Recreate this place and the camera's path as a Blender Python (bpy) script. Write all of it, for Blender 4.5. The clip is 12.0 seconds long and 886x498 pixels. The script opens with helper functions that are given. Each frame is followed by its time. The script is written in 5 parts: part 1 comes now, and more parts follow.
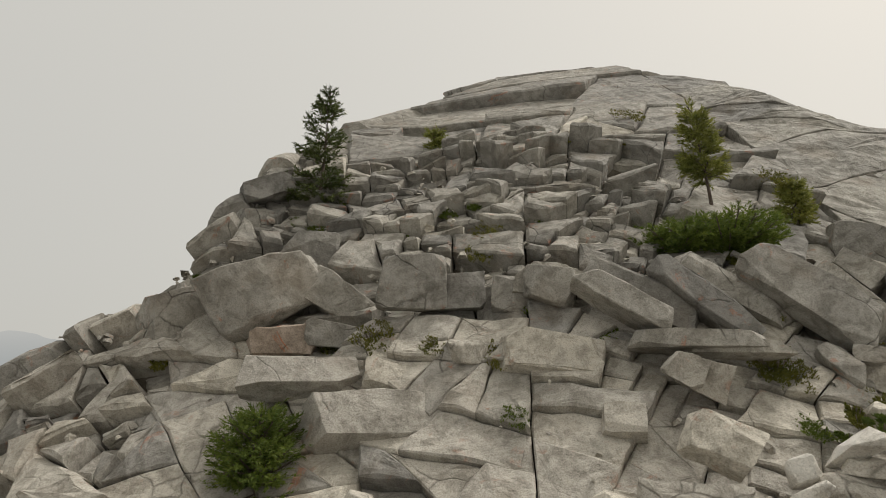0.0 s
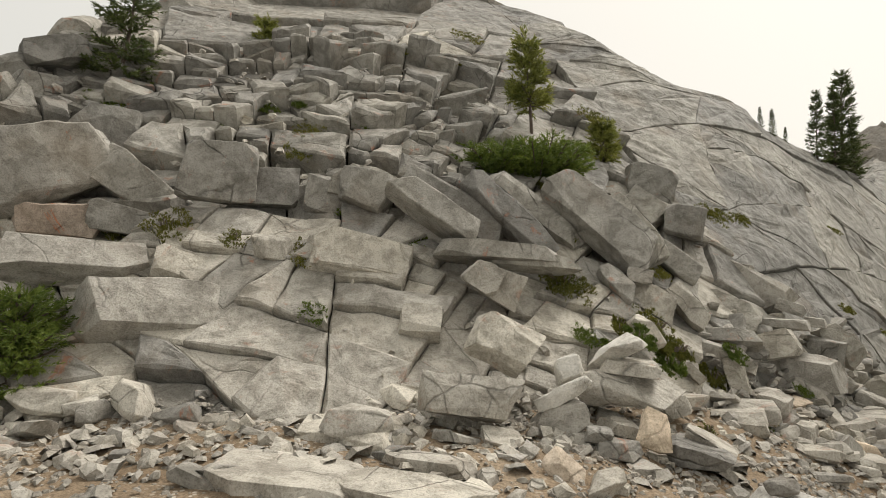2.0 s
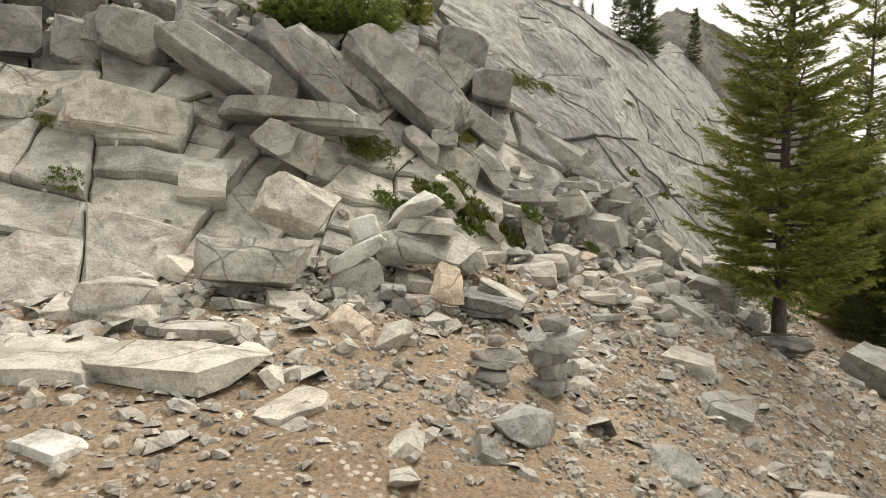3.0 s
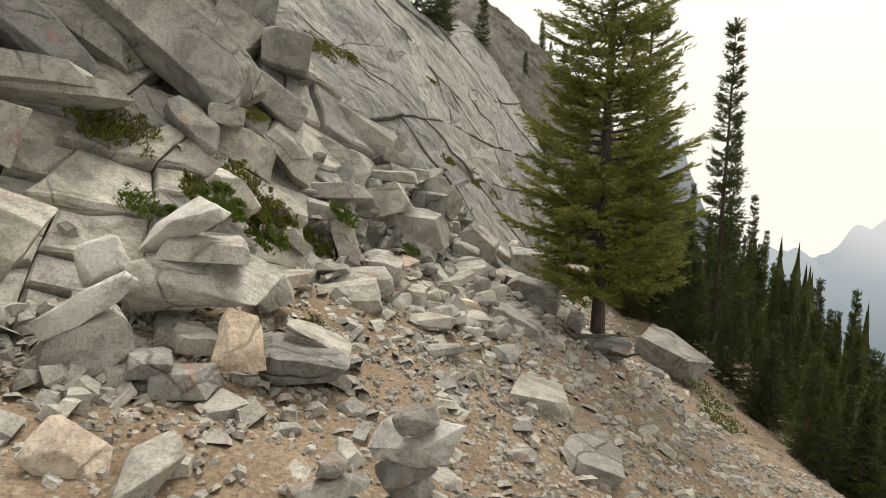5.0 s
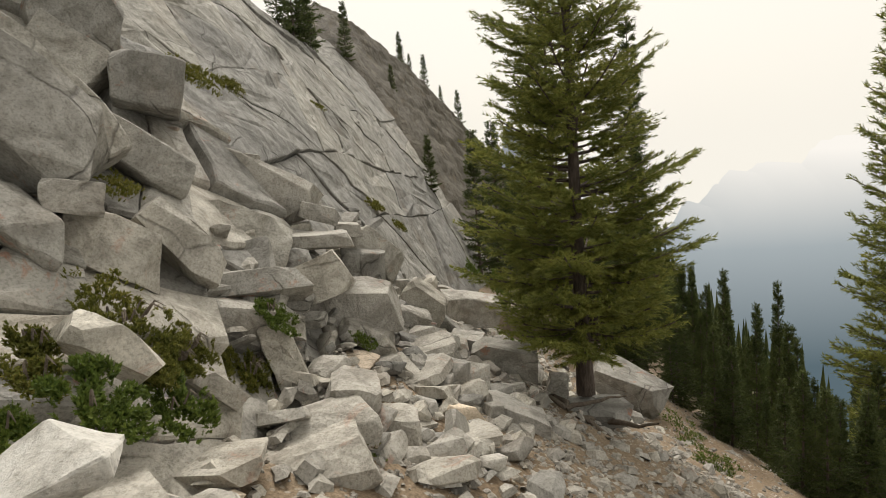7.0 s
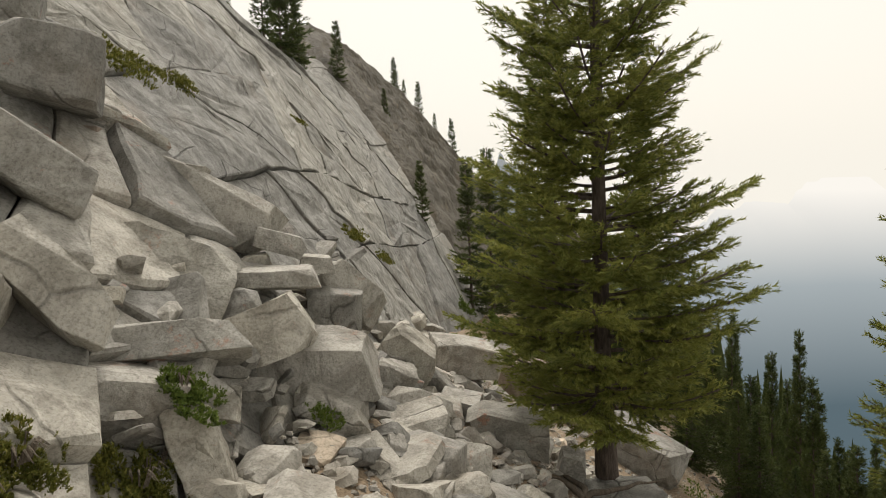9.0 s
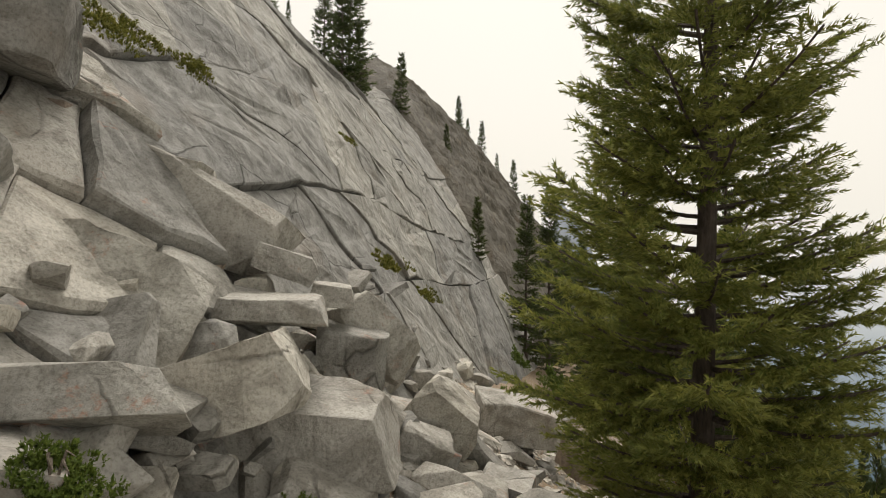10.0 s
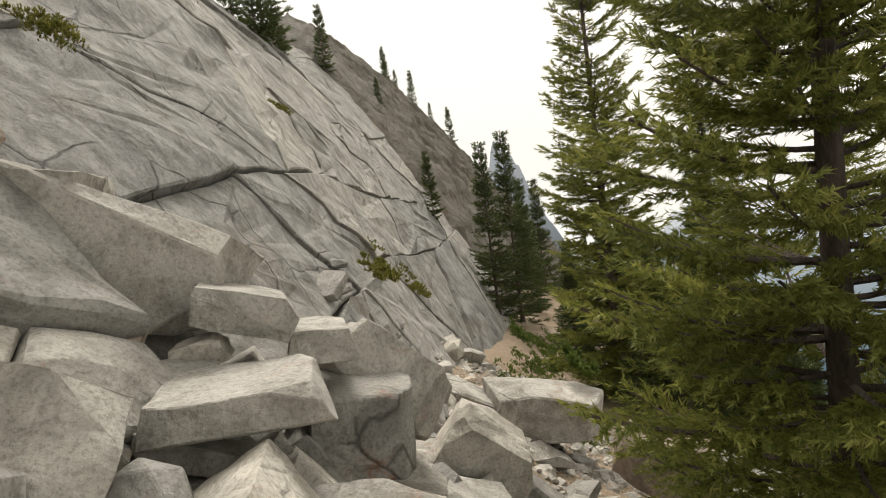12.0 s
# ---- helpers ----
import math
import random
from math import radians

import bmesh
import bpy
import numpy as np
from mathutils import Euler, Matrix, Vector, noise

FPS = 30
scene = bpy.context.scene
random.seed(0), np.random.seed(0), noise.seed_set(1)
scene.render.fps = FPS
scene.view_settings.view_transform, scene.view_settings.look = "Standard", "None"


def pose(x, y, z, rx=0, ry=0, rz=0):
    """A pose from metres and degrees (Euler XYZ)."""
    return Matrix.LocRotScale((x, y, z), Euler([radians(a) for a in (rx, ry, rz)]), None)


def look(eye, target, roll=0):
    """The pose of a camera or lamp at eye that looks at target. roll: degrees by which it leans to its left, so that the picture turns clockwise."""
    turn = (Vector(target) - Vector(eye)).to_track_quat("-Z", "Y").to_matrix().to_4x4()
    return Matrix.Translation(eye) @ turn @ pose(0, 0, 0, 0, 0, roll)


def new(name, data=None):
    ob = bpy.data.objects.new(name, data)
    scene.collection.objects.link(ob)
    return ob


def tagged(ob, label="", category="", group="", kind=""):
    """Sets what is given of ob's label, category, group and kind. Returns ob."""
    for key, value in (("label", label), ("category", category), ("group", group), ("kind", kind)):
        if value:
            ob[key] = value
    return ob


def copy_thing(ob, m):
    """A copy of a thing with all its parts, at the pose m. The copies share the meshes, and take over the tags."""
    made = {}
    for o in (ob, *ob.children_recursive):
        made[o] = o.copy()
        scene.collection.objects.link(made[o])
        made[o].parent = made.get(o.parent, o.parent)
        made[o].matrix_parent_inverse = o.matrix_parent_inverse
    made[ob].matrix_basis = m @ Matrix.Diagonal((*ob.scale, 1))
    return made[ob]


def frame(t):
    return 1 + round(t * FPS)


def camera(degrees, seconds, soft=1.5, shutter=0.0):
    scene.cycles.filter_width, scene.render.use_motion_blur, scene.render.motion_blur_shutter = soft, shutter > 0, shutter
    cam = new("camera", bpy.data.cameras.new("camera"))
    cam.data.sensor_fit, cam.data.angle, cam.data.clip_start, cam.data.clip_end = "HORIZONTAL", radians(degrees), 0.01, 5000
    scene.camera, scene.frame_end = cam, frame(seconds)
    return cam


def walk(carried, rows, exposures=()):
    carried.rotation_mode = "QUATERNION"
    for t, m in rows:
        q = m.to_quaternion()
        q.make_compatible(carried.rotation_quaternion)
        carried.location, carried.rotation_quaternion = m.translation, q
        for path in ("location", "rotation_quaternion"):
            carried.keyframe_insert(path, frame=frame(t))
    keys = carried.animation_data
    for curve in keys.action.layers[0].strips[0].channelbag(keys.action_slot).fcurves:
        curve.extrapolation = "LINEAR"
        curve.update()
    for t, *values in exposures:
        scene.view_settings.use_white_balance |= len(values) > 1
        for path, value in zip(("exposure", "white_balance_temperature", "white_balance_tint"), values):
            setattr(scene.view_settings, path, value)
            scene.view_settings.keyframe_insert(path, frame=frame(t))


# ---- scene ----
cam = camera(70.4, 12.0, soft=0.9)
PATH = [
    (0, -0.081, -0.464, 1.646, 101.74, 3.01, -5.50),
    (0.5, -0.111, -0.446, 1.625, 101.36, 3.22, -5.42),
    (1, -0.063, -0.411, 1.591, 99.03, 1.40, -7.97),
    (1.5, 0.030, -0.381, 1.518, 97.14, -0.22, -13.68),
    (2, 0.139, -0.351, 1.442, 94.51, -0.21, -21.08),
    (2.5, 0.274, -0.320, 1.358, 90.95, 0.31, -29.49),
    (3, 0.511, -0.217, 1.255, 83.93, 1.16, -36.29),
    (5, 1.231, 0.796, 1.414, 81.29, -0.27, -55.46),
    (5.5, 1.420, 1.147, 1.509, 79.54, 2.07, -59.06),
    (6, 1.620, 1.565, 1.545, 81.49, 2.72, -63.24),
    (6.5, 1.907, 1.905, 1.604, 80.97, 3.26, -67.27),
    (7, 2.197, 2.166, 1.684, 81.94, 5.14, -68.28),
    (9, 3.157, 2.578, 1.629, 84.55, 3.34, -69.03),
    (9.5, 3.618, 2.726, 1.540, 88.55, -0.27, -67.09),
    (10, 4.056, 2.918, 1.505, 88.52, 0.05, -63.71),
    (10.5, 4.318, 3.122, 1.478, 87.58, 3.79, -59.69),
    (11, 4.544, 3.396, 1.533, 84.39, 6.66, -62.25),
    (11.5, 4.677, 3.519, 1.620, 82.14, 7.52, -66.61),
    (12, 4.885, 3.652, 1.668, 83.84, 8.19, -69.45),
]
EXPOSURES = [(0.0, -0.05), (1.5, 0.2), (2.5, 0.45), (3.0, 0.65), (5.0, 0.45), (7.0, 0.3), (9.0, 0.3), (10.0, 0.25), (11.0, 0.45), (12.0, 0.5)]
walk(cam, [(t, pose(x, y, z, rx, ry, rz)) for t, x, y, z, rx, ry, rz in PATH], EXPOSURES)

# ---- light: smoky overcast sky, brightest towards the valley ----
SUN_AZ, SUN_EL = 65.0, 52.0  # degrees from +y towards +x, and above the horizon
world = bpy.data.worlds.new("sky")
scene.world = world
world.use_nodes = True
wn, wl = world.node_tree.nodes, world.node_tree.links
bg = wn["Background"]
sky = wn.new("ShaderNodeTexSky")
sky.sky_type, sky.sun_disc = "NISHITA", False
sky.sun_elevation, sky.sun_rotation = radians(SUN_EL), radians(SUN_AZ)
sky.dust_density, sky.ozone_density, sky.air_density = 8.0, 0.5, 1.0
veil_dir = wn.new("ShaderNodeTexCoord")
dot = wn.new("ShaderNodeVectorMath")
dot.operation = "DOT_PRODUCT"
dot.inputs[1].default_value = (0.85, -0.1, 0.5)
ramp = wn.new("ShaderNodeValToRGB")
ramp.color_ramp.elements[0].position, ramp.color_ramp.elements[0].color = 0.0, (5.3, 5.3, 5.0, 1)
ramp.color_ramp.elements[1].position, ramp.color_ramp.elements[1].color = 1.0, (8.8, 8.35, 7.45, 1)
half = wn.new("ShaderNodeMath")
half.operation, half.inputs[1].default_value, half.inputs[2].default_value = "MULTIPLY_ADD", 0.5, 0.5
veil = wn.new("ShaderNodeMix")
veil.data_type = "RGBA"
veil.inputs[0].default_value = 0.9
wl.new(veil_dir.outputs["Generated"], dot.inputs[0])
wl.new(dot.outputs["Value"], half.inputs[0])
wl.new(half.outputs[0], ramp.inputs[0])
wl.new(sky.outputs[0], veil.inputs[6])
wl.new(ramp.outputs[0], veil.inputs[7])
wl.new(veil.outputs[2], bg.inputs[0])
bg.inputs[1].default_value = 0.1
sun = new("sun", bpy.data.lights.new("sun", "SUN"))
sun.data.energy, sun.data.angle, sun.data.color = 2.7, radians(25), (1.0, 0.96, 0.9)
sun.matrix_world = look(
    (math.sin(radians(SUN_AZ)) * 50, math.cos(radians(SUN_AZ)) * 50, math.tan(radians(SUN_EL)) * 50), (0, 0, 0))

# ---- the lie of the land ----
FOOT_X = (-40, -12, -6, -3.5, -2.4, -0.5, 1.2, 2.1, 3, 3.85, 4.75, 5.7, 6.7, 7.65, 9.5, 11.5, 14, 16.4, 19.3, 24, 29, 45, 70, 140)
FOOT_Y = (11, 7.6, 5.6, 4.9, 4.75, 4.4, 4, 3.8, 3.78, 3.85, 4, 4.25, 4.55, 4.95, 5.6, 6.4, 6.95, 7.3, 7.9, 8.9, 10, 13, 15, 15)
FOOT_Z = (-14, -2.4, 0, 0.33, 0.5, 0.64, 0.66, 0.66, 0.63, 0.58, 0.5, 0.42, 0.32, 0.2, -0.1, -0.4, -1.05, -1.5, -1.95, -2.6, -3.4, -6, -10, -30)
CREST_X = (-40, -12, -6, -4.1, -3.7, -3.1, -2.5, -2, -1.6, -0.74, 1.05, 3.54, 6.3, 6.96, 7.6, 8, 8.4, 10.6, 11.6, 15.24, 19, 22.9, 26.76, 31.5, 36.3, 43, 70, 140)
CREST_Y = (20, 10, 6.9, 6.6, 6.95, 7.4, 7.8, 8.35, 9.95, 12.03, 14, 15.1, 14.4, 12.8, 11.25, 10.2, 9.4, 9.8, 9.7, 10.87, 12.44, 15.07, 17.44, 17.88, 17.9, 18, 20, 22)
CREST_Z = (-10, -1.4, 0.2, 1.5, 2, 2.6, 3.3, 4.35, 5.5, 7, 8.4, 9.6, 9.5, 8.5, 7.5, 6.4, 5.7, 5.75, 5.1, 4.86, 4.96, 7.25, 8.9, 8.5, 7.25, 5.13, -3, -25)


def smooth_table(xs, vs):
    """A table made smooth, as a function of x."""
    gx = np.arange(-60.0, 160.0, 0.1)
    gv = np.interp(gx, xs, vs)
    k = np.hanning(15)
    gv = np.convolve(np.pad(gv, 7, mode="edge"), k / k.sum(), mode="valid")
    return lambda x: np.interp(x, gx, gv)


foot_y, foot_z = smooth_table(FOOT_X, FOOT_Y), smooth_table(FOOT_X, FOOT_Z)
crest_y, crest_z = smooth_table(CREST_X, CREST_Y), smooth_table(CREST_X, CREST_Z)
round_off = smooth_table((-6, 0, 6, 9, 12, 20, 30), (1.15, 1.12, 1.25, 1.3, 1.25, 1.3, 1.3))
shelf_slope = smooth_table((-10, 1, 2, 3, 4, 5, 7, 9, 11, 13, 16, 30), (0.10, 0.12, 0.17, 0.30, 0.43, 0.48, 0.48, 0.54, 0.56, 0.46, 0.3, 0.3))
edge_y = smooth_table((-20, 0, 5, 9, 11, 13, 16, 30, 60), (-1.5, -2.0, 0.5, 2.0, 3.1, 4.6, 6.0, 8.7, 11.0))


def face_length(x):
    return np.hypot(crest_y(x) - foot_y(x), crest_z(x) - foot_z(x))


def face(x, v):
    """A point of the rock face: x along it, v metres up from its foot (past the crest it falls away behind)."""
    t = v / face_length(x)
    p = round_off(x)
    up = np.where(t < 1, 1 - np.clip(1 - t, 0, None) ** p, 1 - 0.5 * np.clip(t - 1, 0, None) ** 1.4)
    y = foot_y(x) + t * (crest_y(x) - foot_y(x))
    z = foot_z(x) + up * (crest_z(x) - foot_z(x))
    return np.array([x + 0 * y, y, z])


def face_normal(x, v):
    a = face(x + 0.15, v) - face(x - 0.15, v)
    b = face(x, v + 0.15) - face(x, v - 0.15)
    n = np.cross(a, b, axis=0)
    return n / np.linalg.norm(n, axis=0)


def ground_z(x, y):
    """Height of the trail, the shelf and the slope that falls to the valley."""
    fy, fz, ey = foot_y(x), foot_z(x), edge_y(x)
    inside = np.minimum(fy - y, fy - ey)
    past = np.clip(ey - y, 0, None)
    z = fz - shelf_slope(x) * inside - 1.0 * past * past / (past + 2.2)
    far = np.clip(x - 60, 0, None)
    z = z - 0.7 * far * far / (far + 60)
    left = np.clip(-5.5 - x, 0, None)
    z = z - 0.55 * left * left / (left + 2.5) * np.clip((8 - fy + y) / 8, 0.3, 1)
    return np.maximum(z, -1500.0)


def land(x, y):
    """Top of the land at (x, y), be it trail or rock face."""
    fy = foot_y(x)
    if y <= fy:
        return float(ground_z(x, y))
    t = (y - fy) / (crest_y(x) - fy)
    return float(face(x, t * face_length(x))[2])


# ---- materials ----
def material(name, rough=0.85):
    m = bpy.data.materials.new(name)
    m.use_nodes = True
    bsdf = m.node_tree.nodes["Principled BSDF"]
    bsdf.inputs["Roughness"].default_value = rough
    bsdf.inputs["Specular IOR Level"].default_value = 0.25
    return m, m.node_tree.nodes, m.node_tree.links, bsdf


def noise_node(n, l, coords, scale, detail=6.0, rough=0.6, distort=0.0):
    t = n.new("ShaderNodeTexNoise")
    t.inputs["Scale"].default_value, t.inputs["Detail"].default_value = scale, detail
    t.inputs["Roughness"].default_value, t.inputs["Distortion"].default_value = rough, distort
    l.new(coords, t.inputs["Vector"])
    return t.outputs["Fac"]


def ramp_node(n, l, fac, *stops):
    r = n.new("ShaderNodeValToRGB")
    e = r.color_ramp.elements
    while len(e) < len(stops):
        e.new(0.5)
    for k, (at, col) in enumerate(stops):
        e[k].position, e[k].color = at, (*col, 1) if len(col) == 3 else col
    l.new(fac, r.inputs[0])
    return r.outputs[0]


def mix_node(n, l, fac, a, b, blend="MIX"):
    m = n.new("ShaderNodeMix")
    m.data_type, m.blend_type = "RGBA", blend
    for k, v in ((0, fac), (6, a), (7, b)):
        if isinstance(v, (int, float)):
            m.inputs[k].default_value = v
        elif isinstance(v, tuple):
            m.inputs[k].default_value = (*v, 1)
        else:
            l.new(v, m.inputs[k])
    return m.outputs[2]


def rock_material(name, dark, light, stain=(0.20, 0.15, 0.10), rust=0.0, relief=1.0, pale=0.0, cracks=0.6, bedded=False):
    """Fractured grey stone: broad tone, lichen spots, weather stains, fine grain and relief."""
    m, n, l, bsdf = material(name, 0.9)
    geo, info = n.new("ShaderNodeNewGeometry"), n.new("ShaderNodeObjectInfo")
    p = geo.outputs["Position"]
    broad = noise_node(n, l, p, 0.9, 5, 0.6, 0.4)
    col = ramp_node(n, l, broad, (0.32, dark), (0.68, light))
    vary = n.new("ShaderNodeMath")
    vary.operation = "ADD"
    l.new(info.outputs["Random"], vary.inputs[0])
    l.new(geo.outputs["Random Per Island"], vary.inputs[1])
    wrap = n.new("ShaderNodeMath")
    wrap.operation, wrap.inputs[1].default_value = "FRACT", 0
    l.new(vary.outputs[0], wrap.inputs[0])
    tone = ramp_node(n, l, wrap.outputs[0], (0.0, (0.80, 0.80, 0.81)), (0.5, (0.97, 0.96, 0.95)), (1.0, (1.14, 1.12, 1.08)))
    col = mix_node(n, l, 1.0, col, tone, "MULTIPLY")
    blotch = ramp_node(n, l, noise_node(n, l, p, 5.5, 7, 0.7, 0.6), (0.40, (0.62, 0.61, 0.59)), (0.56, (1.08, 1.08, 1.08)))
    col = mix_node(n, l, 0.85, col, blotch, "MULTIPLY")
    streak = n.new("ShaderNodeMapping")
    streak.inputs["Scale"].default_value = (1.0, 5.0, 7.0) if bedded else (6.0, 6.0, 0.9)
    turn = n.new("ShaderNodeMapping")
    turn.inputs["Rotation"].default_value = (0, radians(-24) if bedded else 0, 0)
    l.new(p, turn.inputs[0])
    l.new(turn.outputs[0], streak.inputs[0])
    run = ramp_node(n, l, noise_node(n, l, streak.outputs[0], 1.0, 5, 0.6), (0.50, (1, 1, 1)), (0.72, (0.72, 0.72, 0.73)))
    col = mix_node(n, l, 0.5, col, run, "MULTIPLY")
    spots = ramp_node(n, l, noise_node(n, l, p, 75, 5, 0.65), (0.38, (0.66, 0.65, 0.62)), (0.48, (1, 1, 1)), (0.64, (1.14, 1.13, 1.11)))
    col = mix_node(n, l, 0.7, col, spots, "MULTIPLY")
    if pale:
        white = ramp_node(n, l, noise_node(n, l, p, 7, 8, 0.75), (0.45, (0, 0, 0)), (0.6, (pale, pale, pale)))
        col = mix_node(n, l, white, col, (0.62, 0.60, 0.55))
    warm = ramp_node(n, l, noise_node(n, l, p, 1.7, 4, 0.5), (0.55, (0, 0, 0)), (0.75, (0.35, 0.35, 0.35)))
    col = mix_node(n, l, warm, col, stain)
    if rust:
        red = ramp_node(n, l, noise_node(n, l, p, 3.3, 8, 0.75, 0.8), (0.60, (0, 0, 0)), (0.66, (rust, rust, rust)))
        col = mix_node(n, l, red, col, (0.36, 0.13, 0.06))
    l.new(col, bsdf.inputs["Base Color"])
    bump = n.new("ShaderNodeBump")
    bump.inputs["Strength"].default_value, bump.inputs["Distance"].default_value = 0.8 * relief, 0.02
    fine = n.new("ShaderNodeMath")
    fine.operation, fine.inputs[1].default_value = "MULTIPLY_ADD", 0.5
    l.new(noise_node(n, l, p, 45, 8, 0.7), fine.inputs[0])
    l.new(noise_node(n, l, p, 6, 8, 0.65, 0.5), fine.inputs[2])
    l.new(fine.outputs[0], bump.inputs["Height"])
    bump2 = n.new("ShaderNodeBump")
    bump2.inputs["Strength"].default_value, bump2.inputs["Distance"].default_value = 0.5 * relief, 0.12
    l.new(noise_node(n, l, p, 2.2, 4, 0.55, 0.6), bump2.inputs["Height"])
    # split faces and hairline cracks
    bend = n.new("ShaderNodeMix")
    bend.data_type, bend.inputs[0].default_value = "VECTOR", 0.16
    warp = n.new("ShaderNodeTexNoise")
    warp.inputs["Scale"].default_value, warp.inputs["Detail"].default_value = 2.5, 4
    l.new(p, warp.inputs["Vector"])
    l.new(p, bend.inputs[4])
    l.new(warp.outputs["Color"], bend.inputs[5])
    chips, crack = n.new("ShaderNodeTexVoronoi"), n.new("ShaderNodeTexVoronoi")
    chips.inputs["Scale"].default_value, crack.inputs["Scale"].default_value = 5.0, 2.1
    crack.feature = "DISTANCE_TO_EDGE"
    l.new(bend.outputs[1], chips.inputs["Vector"])
    l.new(bend.outputs[1], crack.inputs["Vector"])
    bump3 = n.new("ShaderNodeBump")
    bump3.inputs["Strength"].default_value, bump3.inputs["Distance"].default_value = 0.35 * relief, 0.07
    l.new(chips.outputs["Distance"], bump3.inputs["Height"])
    l.new(bump2.outputs[0], bump3.inputs["Normal"])
    gate = ramp_node(n, l, noise_node(n, l, p, 1.1, 3), (0.50, (1, 1, 1)), (0.58, (0, 0, 0)))
    line = ramp_node(n, l, crack.outputs["Distance"], (0.0, (0.2, 0.19, 0.17)), (0.018, (1, 1, 1)))
    line = mix_node(n, l, gate, line, (1.0, 1.0, 1.0))
    l.new(mix_node(n, l, cracks, col, line, "MULTIPLY"), bsdf.inputs["Base Color"])
    bump4 = n.new("ShaderNodeBump")
    bump4.inputs["Strength"].default_value, bump4.inputs["Distance"].default_value = 0.6, 0.03
    l.new(line, bump4.inputs["Height"])
    l.new(bump3.outputs[0], bump4.inputs["Normal"])
    tilted, layer = n.new("ShaderNodeMapping"), n.new("ShaderNodeMapping")
    tilted.inputs["Rotation"].default_value = (radians(18), radians(-24), 0)
    layer.inputs["Scale"].default_value = (1.6, 2.2, 11.0)
    l.new(bend.outputs[1], tilted.inputs[0])
    l.new(tilted.outputs[0], layer.inputs[0])
    split = n.new("ShaderNodeTexVoronoi")
    split.feature, split.inputs["Scale"].default_value = "F1", 1.0
    l.new(layer.outputs[0], split.inputs["Vector"])
    bump5 = n.new("ShaderNodeBump")
    bump5.inputs["Strength"].default_value, bump5.inputs["Distance"].default_value = 0.45 * relief, 0.05
    l.new(split.outputs["Color"], bump5.inputs["Height"])
    l.new(bump4.outputs[0], bump5.inputs["Normal"])
    l.new(bump5.outputs[0], bump.inputs["Normal"])
    l.new(bump.outputs[0], bsdf.inputs["Normal"])
    return m


def leaf_material(name, a, b, rough=0.6):
    m, n, l, bsdf = material(name, rough)
    geo = n.new("ShaderNodeNewGeometry")
    p = geo.outputs["Position"]
    col = ramp_node(n, l, geo.outputs["Random Per Island"], (0.0, a), (1.0, b))
    tone = ramp_node(n, l, noise_node(n, l, p, 2.5, 3), (0.3, (0.65, 0.7, 0.6)), (0.7, (1.25, 1.2, 1.05)))
    col = mix_node(n, l, 1.0, col, tone, "MULTIPLY")
    l.new(col, bsdf.inputs["Base Color"])
    thin, both = n.new("ShaderNodeBsdfTranslucent"), n.new("ShaderNodeMixShader")
    l.new(col, thin.inputs[0])
    both.inputs[0].default_value = 0.4
    l.new(bsdf.outputs[0], both.inputs[1])
    l.new(thin.outputs[0], both.inputs[2])
    l.new(both.outputs[0], n["Material Output"].inputs[0])
    return m


def dirt_material():
    m, n, l, bsdf = material("trail dirt", 0.95)
    p = n.new("ShaderNodeNewGeometry").outputs["Position"]
    col = ramp_node(n, l, noise_node(n, l, p, 0.8, 6, 0.6, 0.4), (0.3, (0.165, 0.118, 0.074)), (0.55, (0.25, 0.19, 0.128)), (0.75, (0.33, 0.272, 0.20)))
    grit = ramp_node(n, l, noise_node(n, l, p, 55, 5, 0.7), (0.38, (0.55, 0.53, 0.5)), (0.5, (1, 1, 1)), (0.62, (1.35, 1.33, 1.3)))
    col = mix_node(n, l, 0.8, col, grit, "MULTIPLY")
    v = n.new("ShaderNodeTexVoronoi")
    v.inputs["Scale"].default_value = 24
    l.new(p, v.inputs["Vector"])
    chip = ramp_node(n, l, v.outputs["Distance"], (0.22, (0.8, 0.8, 0.8)), (0.34, (0, 0, 0)))
    where = ramp_node(n, l, noise_node(n, l, p, 2.2, 4), (0.45, (0, 0, 0)), (0.6, (1, 1, 1)))
    fac = mix_node(n, l, 1.0, chip, where, "MULTIPLY")
    col = mix_node(n, l, fac, col, (0.52, 0.48, 0.41))
    # grass and needles take over down the slope
    sep = n.new("ShaderNodeSeparateXYZ")
    l.new(p, sep.inputs[0])
    low = ramp_node(n, l, noise_node(n, l, p, 0.35, 4), (0.42, (0, 0, 0)), (0.6, (0.9, 0.9, 0.9)))
    below = n.new("ShaderNodeMapRange")
    below.inputs["From Min"].default_value, below.inputs["From Max"].default_value = -3.2, -5.0
    l.new(sep.outputs["Z"], below.inputs["Value"])
    col = mix_node(n, l, mix_node(n, l, 1.0, low, below.outputs[0], "MULTIPLY"), col, (0.06, 0.08, 0.03))
    l.new(col, bsdf.inputs["Base Color"])
    bump = n.new("ShaderNodeBump")
    bump.inputs["Strength"].default_value, bump.inputs["Distance"].default_value = 0.7, 0.02
    l.new(noise_node(n, l, p, 30, 8, 0.75), bump.inputs["Height"])
    l.new(bump.outputs[0], bsdf.inputs["Normal"])
    return m


